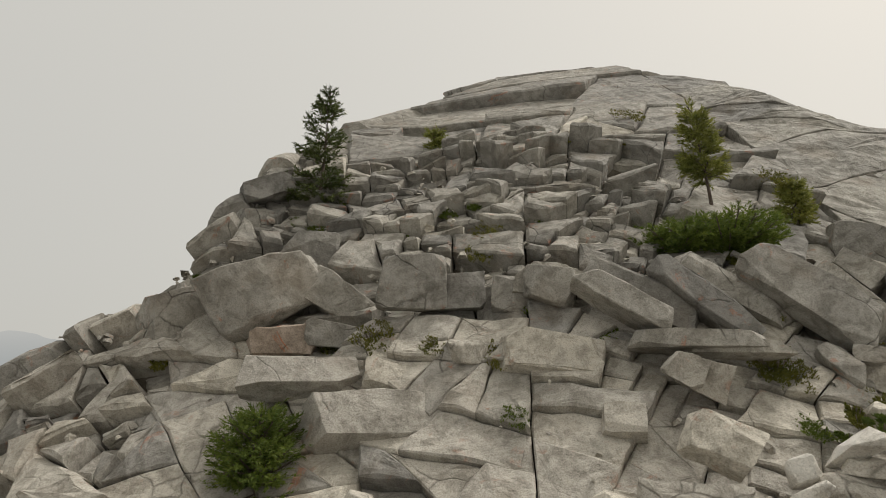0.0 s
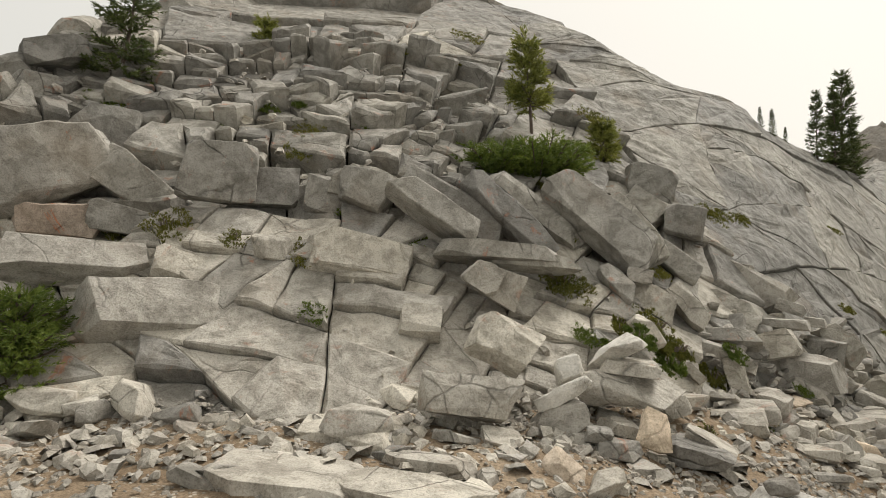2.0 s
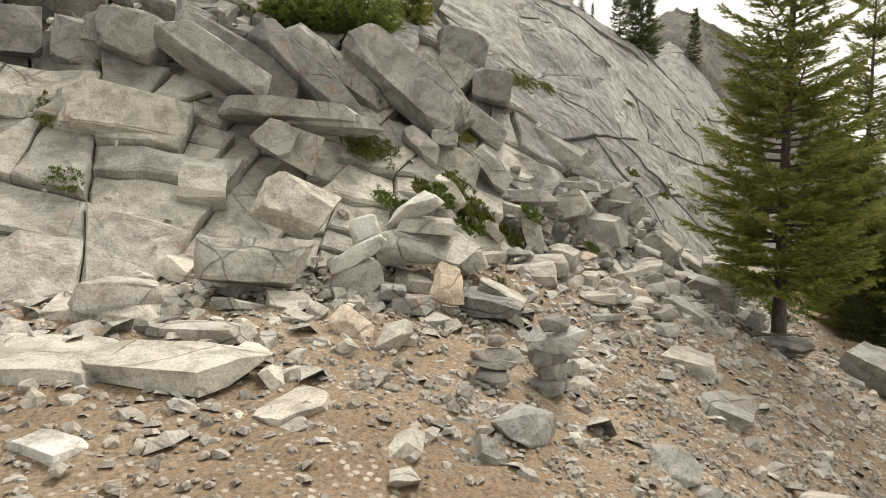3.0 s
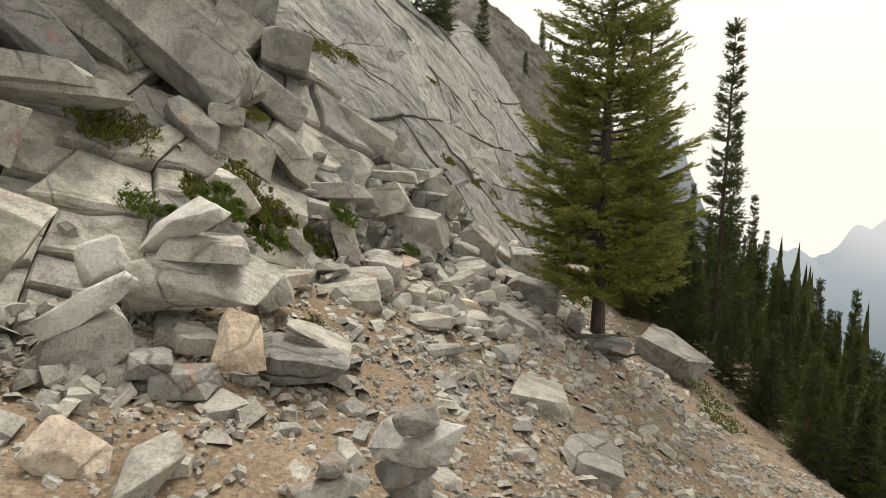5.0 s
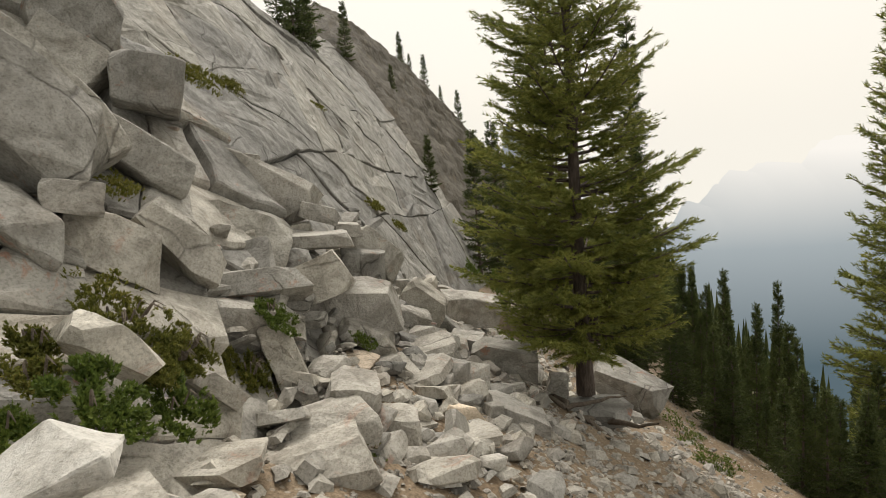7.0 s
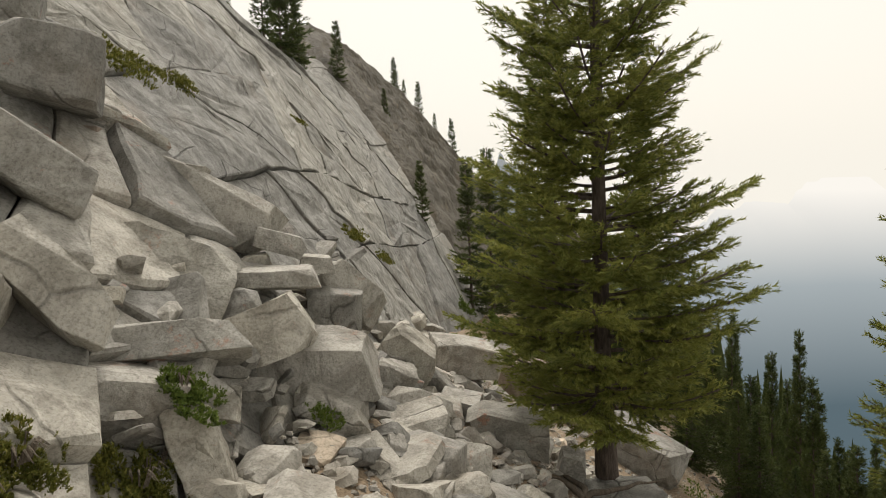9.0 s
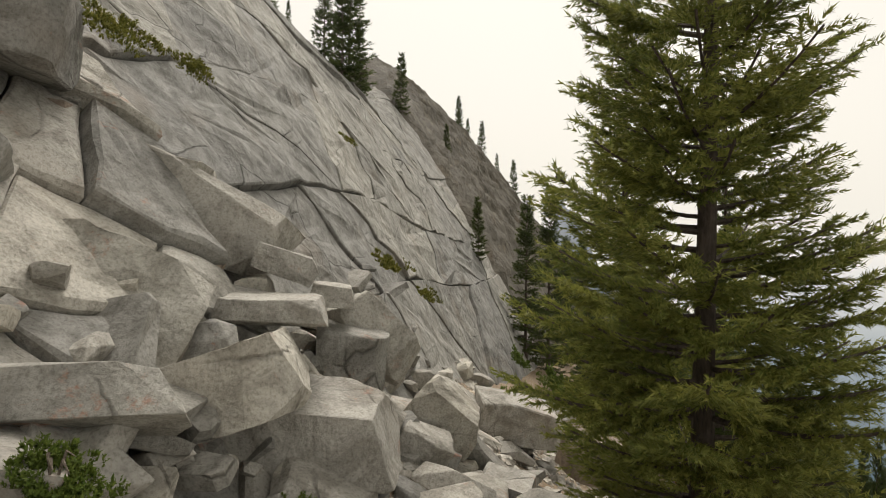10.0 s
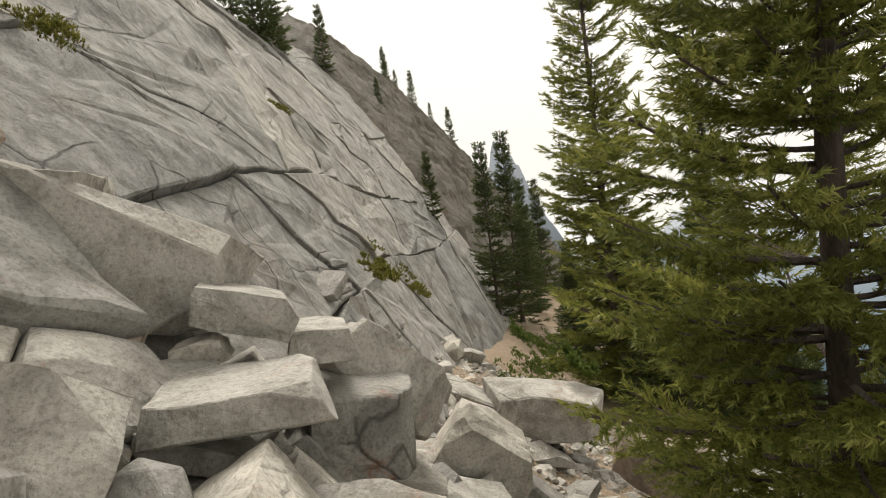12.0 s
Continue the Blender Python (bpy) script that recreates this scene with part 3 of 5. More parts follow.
boulder("stone_slab", -0.73, 5.43, (1.01, 0.34, 0.33), (-38, 3, 10), M_PALE, "broad pale slab of the lower face", middle=1.70, seed=116, blocky=0.48)
boulder("stone_slab", -0.05, 5.35, (0.40, 0.27, 0.27), (-38, 14, 3), M_PALE, "pale slab of the lower face", middle=1.65, seed=117, blocky=0.48)
boulder("stone_slab", -0.11, 5.08, (1.23, 0.40, 0.48), (-38, 6, 4), M_PALE, "broad pale slab with a rounded lower edge", middle=1.30, seed=118, blocky=0.48)
boulder("stone_slab", 1.42, 5.09, (0.80, 0.27, 0.39), (-38, 10, -15), M_PALE, "flat pale slab of the lower face", middle=1.78, seed=119, blocky=0.48)
boulder("stone_block", 0.67, 5.31, (0.45, 0.27, 0.25), (0, 10, -6), M_PALE, "pale wedge of stone above mossy cracks", middle=1.87, seed=120, blocky=0.42)
boulder("stone_slab", 2.47, 5.52, (1.24, 0.34, 0.34), (-10, 30, -23), M_FACE, "long grey slab slanting down the face", middle=2.30, seed=121, blocky=0.59)
boulder("stone_slab", 3.35, 5.45, (1.17, 0.30, 0.27), (-20, 37, -28), M_FACE, "long grey slab slanting down the face", middle=2.36, seed=122, blocky=0.59)
boulder("stone_block", 2.54, 4.57, (0.38, 0.27, 0.29), (0, 25, -25), M_PALE, "pale square block resting on the slabs", middle=1.54, seed=123, blocky=0.64)
boulder("stone_slab", 2.93, 4.73, (0.79, 0.24, 0.14), (-20, 8, -28), M_FACE, "flat grey ledge of stone", middle=1.76, seed=124, blocky=0.59)
boulder("stone_block", -2.28, 6.86, (0.79, 0.60, 0.67), (0, -6, 22), M_FACE, "grey boulder at the shoulder of the face", middle=2.46, seed=125, blocky=0.51)
boulder("stone_block", -2.04, 7.73, (0.49, 0.54, 0.58), (0, 4, 19), M_FACE, "rounded grey boulder at the shoulder of the face", middle=3.19, seed=126, blocky=0.38)
boulder("stone_block", -1.55, 8.44, (0.75, 0.67, 0.31), (0, -14, 14), M_FACE, "overhanging grey ledge at the shoulder of the face", middle=4.38, seed=127, blocky=0.51)
boulder("stone_block", -1.78, 8.27, (0.57, 0.54, 0.34), (0, -5, 16), M_FACE, "grey boulder under an overhanging ledge", middle=3.87, seed=128, blocky=0.47)
# boulders, slabs and rubble along the foot of the face, white stones piled by the trail
boulder("square_block", 5.59, 5.67, (0.43, 0.55, 0.37), (0, 13, -44), M_FACE, "square grey block perched on thin layers of stone", middle=2.36, seed=300, blocky=0.76)
boulder("layered_stone", 6.00, 6.06, (0.56, 0.50, 0.19), (0, 10, -44), M_PALE, "pale layered stone beneath a square block", middle=2.19, seed=301, blocky=0.6)
boulder("rusty_stone", 5.90, 5.91, (0.33, 0.40, 0.27), (0, 5, -45), M_RUST, "brown stone wedged under layered stone", middle=1.99, seed=302, blocky=0.45)
boulder("stone_block", 5.34, 6.11, (0.57, 0.55, 0.28), (-10, 47, -39), M_FACE, "grey block of broken stone on the slope of slabs", middle=2.57, seed=303, blocky=0.55)
boulder("stone_block", 6.97, 7.78, (0.69, 0.60, 0.56), (0, 20, -40), M_FACE, "grey boulder above slanting slabs", middle=3.31, seed=304, blocky=0.5)
boulder("long_slab", 4.46, 5.27, (0.86, 0.35, 0.40), (-30, 52, -36), M_FACE, "long grey slab slanting down the face", middle=2.11, seed=305, blocky=0.68)
boulder("stone_slab", 5.04, 5.28, (0.66, 0.35, 0.24), (-15, 43, -42), M_FACE, "smooth grey slab slanting below a square block", middle=1.86, seed=306, blocky=0.62)
boulder("long_boulder", 6.41, 5.59, (1.11, 0.50, 0.39), (-5, 27, -51), M_PALE, "long pale grey boulder with a dark overhanging underside", middle=1.60, seed=307, blocky=0.6)
boulder("stone_block", 5.94, 5.53, (0.42, 0.35, 0.23), (0, 37, -48), M_PALE, "pale wedge of stone beside a long boulder", middle=1.54, seed=308, blocky=0.55)
boulder("thin_slab", 6.25, 5.64, (0.53, 0.30, 0.09), (0, 10, -49), M_PALE, "thin pale layer of stone behind a long boulder", middle=1.85, seed=309, blocky=0.7)
boulder("rusty_stone", 6.11, 5.27, (0.33, 0.30, 0.11), (0, 5, -52), M_RUST, "stone stained orange with rust beneath a boulder", middle=1.32, seed=310, blocky=0.5)
boulder("great_slab", 5.56, 5.10, (0.68, 0.30, 0.48), (-38, 21, -49), M_FACE, "great smooth grey slab of the lower face", middle=1.23, seed=311, blocky=0.84, cuts=3)
boulder("stone_slab", 4.71, 4.73, (0.52, 0.30, 0.19), (-20, 53, -44), M_PALE, "pale slab slanting beside a great smooth one", middle=1.37, seed=312, blocky=0.62)
boulder("stone_block", 4.35, 4.76, (0.46, 0.40, 0.27), (-15, 33, -40), M_PALE, "pale boulder with a straight lower edge", middle=1.38, seed=313, blocky=0.5)
boulder("stone_block", 3.90, 4.74, (0.46, 0.50, 0.23), (-10, 62, -34), M_FACE, "rounded grey boulder among slanting slabs", middle=1.58, seed=314, blocky=0.42)
boulder("stone_block", 4.15, 4.69, (0.30, 0.35, 0.14), (0, 11, -38), M_PALE, "pale block in a crack between slabs", middle=1.66, seed=315, blocky=0.5)
boulder("stone_wedge", 5.76, 4.64, (0.55, 0.45, 0.25), (-8, -15, -55), M_PALE, "peaked pale block leaning on the rubble below the face", middle=0.92, seed=316, blocky=0.58, cuts=3)
boulder("stone_block", 6.13, 4.58, (0.81, 0.50, 0.31), (0, 8, -58), M_PALE, "broad pale boulder at the foot of the face", middle=0.69, seed=317, blocky=0.5, cuts=3)
boulder("square_block", 6.84, 4.84, (0.36, 0.40, 0.32), (0, 7, -60), M_FACE, "dark-sided square block behind a peaked one", middle=0.84, seed=318, blocky=0.72)
boulder("stone_plate", 7.06, 4.85, (0.52, 0.25, 0.27), (-25, 47, -61), M_PALE, "pale pointed plate leaning against the slab", middle=0.91, seed=319, blocky=0.55)
boulder("thin_slab", 6.20, 4.81, (0.45, 0.40, 0.11), (0, 2, -57), M_PALE, "thin pale slab balanced on grey boulders", middle=1.17, seed=320, blocky=0.7)
boulder("small_block", 6.41, 5.12, (0.15, 0.16, 0.09), (0, -7, -55), M_PALE, "small pale stone on a thin slab", middle=1.24, seed=321, blocky=0.55)
boulder("stone_block", 7.63, 4.72, (0.43, 0.40, 0.32), (0, 39, -65), M_PALE, "pale block in the rubble under the slab", middle=0.30, seed=322, blocky=0.55)
boulder("stone_block", 9.66, 4.87, (0.92, 0.55, 0.39), (0, 12, -70), M_PALE, "pale flat-topped boulder beside the spruce", middle=-0.28, seed=323, blocky=0.6)
boulder("rusty_stone", 8.55, 3.90, (0.52, 0.45, 0.28), (0, 17, -75), M_RUST, "rust-brown boulder beside the spruce", middle=-0.12, seed=324, blocky=0.5)
boulder("stone_wedge", 7.82, 4.45, (0.48, 0.25, 0.20), (0, 45, -68), M_FACE, "grey shard leaning below a flat-topped boulder", middle=-0.08, seed=325, blocky=0.58)
boulder("stone_slab", 7.36, 3.78, (0.61, 0.30, 0.22), (0, 19, -73), M_FACE, "grey slab wedged under roots of the spruce", middle=-0.11, seed=326, blocky=0.6)
boulder("stone_slab", 5.12, 4.63, (0.64, 0.30, 0.17), (-30, 2, -50), M_FACE, "grey block split from the slab above by a crack", middle=1.02, seed=327, blocky=0.75)
boulder("stone_block", 4.88, 4.62, (0.44, 0.40, 0.23), (0, 17, -48), M_PALE, "pale boulder half sunk in low plants", middle=0.92, seed=328, blocky=0.45)
boulder("stone_slab", 3.65, 4.03, (0.32, 0.30, 0.10), (-20, 42, -38), M_PALE, "pale slab slanting down among low plants", middle=1.15, seed=329, blocky=0.6)
boulder("stone_plate", 4.95, 4.32, (0.17, 0.20, 0.36), (-15, -15, -52), M_PALE, "upright grey stone beside low plants", middle=0.68, seed=330, blocky=0.5)
boulder("stone_plate", 4.22, 4.11, (0.28, 0.20, 0.08), (-15, 45, -46), M_PALE, "narrow pale slab among low plants", middle=0.79, seed=331, blocky=0.6)
boulder("stone_slab", 4.37, 3.84, (0.59, 0.55, 0.26), (0, -1, -50), M_PALE, "pale flat-topped boulder beside the trail", middle=0.38, seed=332, blocky=0.5, cuts=3)
boulder("stone_block", 4.89, 3.87, (0.28, 0.35, 0.22), (0, 13, -58), M_PALE, "pale rubble stone at the foot of boulders", middle=0.50, seed=333, blocky=0.5)
boulder("stone_block", 6.31, 4.01, (0.49, 0.45, 0.31), (0, 17, -66), M_PALE, "rough pale block in the rubble beside the trail", middle=0.03, seed=334, blocky=0.55)
boulder("stone_block", 5.96, 4.39, (0.43, 0.35, 0.16), (0, -15, -59), M_PALE, "pale rubble stone at the foot of boulders", middle=0.38, seed=335, blocky=0.5)
boulder("stone_block", 5.02, 3.70, (0.23, 0.30, 0.25), (0, 10, -61), M_PALE, "pale stone half buried in the dirt", middle=0.25, seed=336, blocky=0.45)
boulder("white_stone", 2.98, 3.48, (0.54, 0.25, 0.15), (0, -27, -33), M_WHITE, "white pointed stone lying across grey slabs", middle=1.07, seed=337, blocky=0.12)
boulder("stone_slab", 3.06, 3.48, (0.79, 0.50, 0.27), (0, 3, -34), M_PALE, "big pale grey slab with a keel-shaped underside", middle=0.80, seed=338, blocky=0.4, cuts=3)
boulder("stone_plate", 3.10, 3.49, (0.39, 0.35, 0.10), (0, 5, -35), M_PALE, "pale flat stone on a pile beside the trail", middle=0.95, seed=339, blocky=0.55)
boulder("white_stone", 2.45, 3.41, (0.42, 0.22, 0.12), (0, -30, -25), M_WHITE, "white pointed stone leaning down to the dirt", middle=0.80, seed=340, blocky=0.1)
boulder("white_stone", 2.66, 3.63, (0.23, 0.20, 0.21), (-10, -20, -27), M_WHITE, "white stone propped against a pile", middle=0.93, seed=341, blocky=0.2)
boulder("stone_block", 2.51, 3.45, (0.21, 0.25, 0.10), (0, -0, -26), M_PALE, "pale stone at the foot of a pile", middle=0.71, seed=342, blocky=0.5)
boulder("tan_stone", 2.91, 3.02, (0.21, 0.12, 0.28), (-25, 6, -37), M_TAN, "tan triangular stone propped upright on the dirt", middle=0.60, seed=343, blocky=0.15, point=0.7)
boulder("stone_plate", 3.43, 3.08, (0.34, 0.30, 0.11), (0, 28, -44), M_PALE, "pale flat stone resting on another", middle=0.43, seed=344, blocky=0.55)
boulder("stone_plate", 3.23, 2.99, (0.39, 0.35, 0.13), (0, 10, -42), M_FACE, "flat grey stone lying on the dirt", middle=0.41, seed=345, blocky=0.55)
boulder("stone_block", 2.87, 3.30, (0.20, 0.20, 0.09), (0, 12, -33), M_PALE, "pale stone lying on the dirt", middle=0.56, seed=346, blocky=0.5)
boulder("stone_block", 2.56, 3.13, (0.16, 0.20, 0.08), (0, 8, -30), M_FACE, "grey stone lying on the dirt", middle=0.57, seed=347, blocky=0.5)
boulder("stone_block", 3.54, 3.56, (0.19, 0.30, 0.16), (0, -15, -40), M_PALE, "pale stone between two slabs", middle=0.63, seed=348, blocky=0.5)
boulder("white_stone", 4.49, 3.60, (0.22, 0.18, 0.15), (0, 10, -49), M_WHITE, "small white stone on the dirt", middle=0.25, seed=349, blocky=0.4)
boulder("stone_block", 5.08, 3.77, (0.22, 0.20, 0.22), (0, -0, -52), M_PALE, "small pale stone on the dirt", middle=0.24, seed=350, blocky=0.45)
boulder("stone_plate", 4.90, 2.53, (0.36, 0.40, 0.13), (0, 10, -65), M_PALE, "pale flat stone let into the trail", middle=-0.21, seed=351, blocky=0.6)
boulder("stone_plate", 4.54, 2.02, (0.28, 0.40, 0.12), (0, 15, -70), M_FACE, "grey flat stone let into the trail", middle=-0.36, seed=352, blocky=0.6)
boulder("grey_rock", 10.79, 3.27, (0.94, 0.90, 0.62), (0, 27, -79), M_FACE, "large grey rock beside the spruce at the trail's edge", middle=-1.75, seed=353, blocky=0.5)
boulder("stone_plate", 7.47, 3.08, (0.62, 0.40, 0.15), (0, 1, -80), M_FACE, "flat grey stone among roots of the spruce", middle=-0.61, seed=354, blocky=0.6)
boulder("small_block", 7.57, 3.41, (0.18, 0.20, 0.27), (0, 15, -77), M_PALE, "narrow pale stone standing in the rubble", middle=-0.47, seed=355, blocky=0.55)
boulder("small_block", 4.99, 3.55, (0.19, 0.25, 0.13), (0, 25, -64), M_PALE, "pale stone beside the trail", middle=0.16, seed=356, blocky=0.5)
boulder("stone_plate", 6.18, 3.37, (0.44, 0.40, 0.17), (0, 27, -73), M_PALE, "pale flat stone in the rubble beside the trail", middle=-0.13, seed=357, blocky=0.55)
boulder("small_block", 6.99, 4.77, (0.24, 0.30, 0.13), (0, 25, -61), M_PALE, "pale cracked block in the rubble", middle=0.50, seed=358, blocky=0.6)
boulder("small_block", 7.19, 4.59, (0.29, 0.30, 0.15), (0, 27, -66), M_PALE, "pale cracked block in the rubble", middle=0.29, seed=359, blocky=0.62)
boulder("stone_wedge", 7.65, 4.64, (0.26, 0.20, 0.08), (0, 62, -68), M_PALE, "narrow pale stone in the rubble", middle=0.14, seed=360, blocky=0.6)
boulder("stone_plate", 9.52, 5.47, (0.70, 0.40, 0.17), (0, 29, -67), M_PALE, "pale flat slab lying below the rock face", middle=-0.12, seed=361, blocky=0.6)
boulder("stone_wedge", 6.39, 4.75, (0.33, 0.20, 0.10), (-10, 51, -54), M_PALE, "sharp pale shard standing in the rubble", middle=0.80, seed=362, blocky=0.55)
boulder("stone_wedge", 5.92, 5.06, (0.21, 0.25, 0.09), (0, 57, -40), M_FACE, "grey wedge of stone under a long boulder", middle=1.19, seed=363, blocky=0.6)
boulder("stone_wedge", 6.13, 4.92, (0.31, 0.25, 0.07), (0, 29, -46), M_FACE, "long grey wedge of stone in the rubble", middle=1.06, seed=364, blocky=0.6)
boulder("small_block", 6.75, 4.90, (0.21, 0.30, 0.10), (0, 7, -56), M_PALE, "pale layered block behind a thin slab", middle=1.18, seed=365, blocky=0.6)
boulder("stone_plate", 7.49, 4.84, (0.40, 0.30, 0.10), (0, 15, -64), M_PALE, "pale flat stone in the rubble", middle=0.35, seed=366, blocky=0.6)
boulder("stone_block", 7.61, 4.24, (0.37, 0.35, 0.18), (0, 17, -75), M_PALE, "pale block under a flat-topped boulder", middle=-0.06, seed=367, blocky=0.55)
boulder("small_block", 7.51, 4.51, (0.14, 0.20, 0.11), (0, 7, -69), M_PALE, "small pale stone in the rubble", middle=0.03, seed=368, blocky=0.5)
boulder("small_block", 5.99, 4.92, (0.11, 0.15, 0.06), (0, 17, -44), M_PALE, "small grey stone in a hollow of the rubble", middle=1.05, seed=369, blocky=0.5)
boulder("stone_plate", 6.62, 5.90, (0.45, 0.30, 0.12), (0, 17, -40), M_PALE, "pale flat stone behind a long boulder", middle=1.84, seed=370, blocky=0.5)
boulder("stone_block", 6.54, 5.03, (0.33, 0.35, 0.14), (0, 19, -51), M_PALE, "pale layered block at the end of a long boulder", middle=1.35, seed=371, blocky=0.6)
boulder("stone_slab", 2.20, 5.10, (0.93, 0.35, 0.27), (-15, 34, -18), M_FACE, "long grey slab slanting down the face", middle=2.23, seed=372, blocky=0.62)
boulder("stone_slab", 2.95, 5.27, (1.03, 0.35, 0.28), (-20, 46, -24), M_FACE, "long grey slab slanting down the face", middle=2.28, seed=373, blocky=0.62)
boulder("stone_slab", 3.95, 5.02, (1.25, 0.30, 0.44), (-30, 43, -33), M_FACE, "long grey slab slanting down the face", middle=2.18, seed=374, blocky=0.68)
boulder("stone_block", 5.99, 6.73, (0.74, 0.50, 0.52), (0, 21, -38), M_FACE, "grey block of broken stone on the slope of slabs", middle=2.96, seed=375, blocky=0.5)
boulder("stone_slab", 1.45, 5.08, (0.81, 0.30, 0.35), (-25, 13, -10), M_PALE, "flat pale slab with a straight lower edge", middle=1.76, seed=376, blocky=0.62)
boulder("stone_block", 1.61, 5.63, (0.49, 0.40, 0.34), (-5, 19, -11), M_FACE, "grey block jutting from the broken face", middle=2.46, seed=377, blocky=0.5)
boulder("stone_block", 0.82, 5.99, (0.41, 0.30, 0.23), (0, 16, -3), M_PALE, "pale wedge of stone above mossy cracks", middle=1.80, seed=378, blocky=0.45)
boulder("stone_block", 2.41, 4.59, (0.31, 0.35, 0.24), (0, 29, -22), M_PALE, "pale square block resting on the slabs", middle=1.60, seed=379, blocky=0.6)
boulder("stone_slab", 2.63, 4.85, (1.12, 0.35, 0.16), (-10, 4, -23), M_FACE, "flat grey ledge of stone", middle=1.85, seed=380, blocky=0.62)
boulder("stone_slab", 1.78, 4.45, (0.34, 0.20, 0.25), (-35, 3, -15), M_PALE, "square pale slab parted by deep joints", middle=1.23, seed=381, blocky=0.8)
boulder("stone_slab", 2.22, 3.84, (0.50, 0.25, 0.33), (-35, 23, -23), M_PALE, "rounded pale slab of the lower face", middle=1.10, seed=382, blocky=0.6)
boulder("stone_slab", 1.80, 3.46, (0.63, 0.30, 0.27), (-20, 6, -19), M_PALE, "broad pale slab at the foot of the face", middle=0.79, seed=383, blocky=0.5)
# small stones filling the gaps of the rubble
fill = random.Random(77)
for k in range(150):
    x, y = fill.uniform(5.0, 8.4), fill.uniform(3.2, 5.2)
    w = fill.choice((0.06, 0.08, 0.1, 0.13, 0.17))
    boulder("rubble_stone", x, y, (w, w * fill.uniform(0.6, 0.9), w * fill.uniform(0.35, 0.7)), (fill.uniform(-30, 30), fill.uniform(-30, 30), fill.uniform(0, 360)), fill.choice((M_FACE, M_PALE, M_PALE)), "small angular stone in the rubble below the slab", seed=700 + k, blocky=0.6, cuts=0, sink=0.02, group="rubble stones")
# flat slabs let into the trail
boulder("flat_slab", 1.11, 2.59, (0.68, 0.36, 0.085), (4, 3, -42), M_PALE, "flat pale slab split in two on the dirt", seed=201, blocky=0.6, sink=0.04)
boulder("flat_slab", 1.33, 2.97, (0.5, 0.16, 0.08), (4, 3, -40), M_PALE, "flat pale slab split in two on the dirt", seed=207, blocky=0.6, sink=0.04)
boulder("flat_slab", 0.58, 2.99, (0.74, 0.52, 0.08), (3, 4, -30), M_PALE, "flat pale slab half buried in the trail", seed=202, blocky=0.7, sink=0.05)
boulder("flat_slab", 1.00, 3.59, (0.58, 0.4, 0.12), (10, 0, -35), M_PALE, "pale slab at the foot of the face", seed=203, blocky=0.6, sink=0.08)
boulder("white_stone", 0.62, 2.12, (0.26, 0.14, 0.1), (0, 0, -60), M_WHITE, "small white stone on the dirt", seed=205)
boulder("flat_slab", 1.42, 2.04, (0.3, 0.2, 0.08), (0, 0, 20), M_PALE, "small pale flat stone on the dirt", seed=206)
# two cairns by the trail
z = land(2.84, 2.06)
for k, (sx, sy, sz, dz, turn, mat) in enumerate((
        (0.27, 0.22, 0.10, -0.03, 20, M_FACE), (0.20, 0.17, 0.10, 0.06, 75, M_PALE), (0.24, 0.16, 0.08, 0.15, -15, M_FACE),
        (0.33, 0.20, 0.12, 0.22, -60, M_WHITE), (0.16, 0.11, 0.07, 0.33, -30, M_FACE))):
    boulder("cairn_stone", 2.84 + 0.02 * (k % 2), 2.06 - 0.015 * k, (sx, sy, sz), (3 * k - 6, 5 - 3 * k, turn), mat, ("white" if mat == M_WHITE else "grey") + " flat stone stacked in a small cairn", z=z + dz, sink=0, seed=220 + k, group="stones of the cairns", blocky=0.4)
z = land(2.45, 2.08)
for k, (sx, sy, sz, dz, turn) in enumerate((
        (0.24, 0.18, 0.06, -0.02, 10), (0.19, 0.16, 0.055, 0.035, 50), (0.24, 0.15, 0.05, 0.085, -35), (0.25, 0.14, 0.055, 0.13, -20), (0.12, 0.09, 0.06, 0.18, 30))):
    boulder("cairn_stone", 2.45 + 0.015 * k, 2.08, (sx, sy, sz), (4 - 3 * k, 4 * k - 8, turn), M_FACE, "grey flat stone stacked in a small cairn", z=z + dz, sink=0, seed=240 + k, group="stones of the cairns", blocky=0.4)



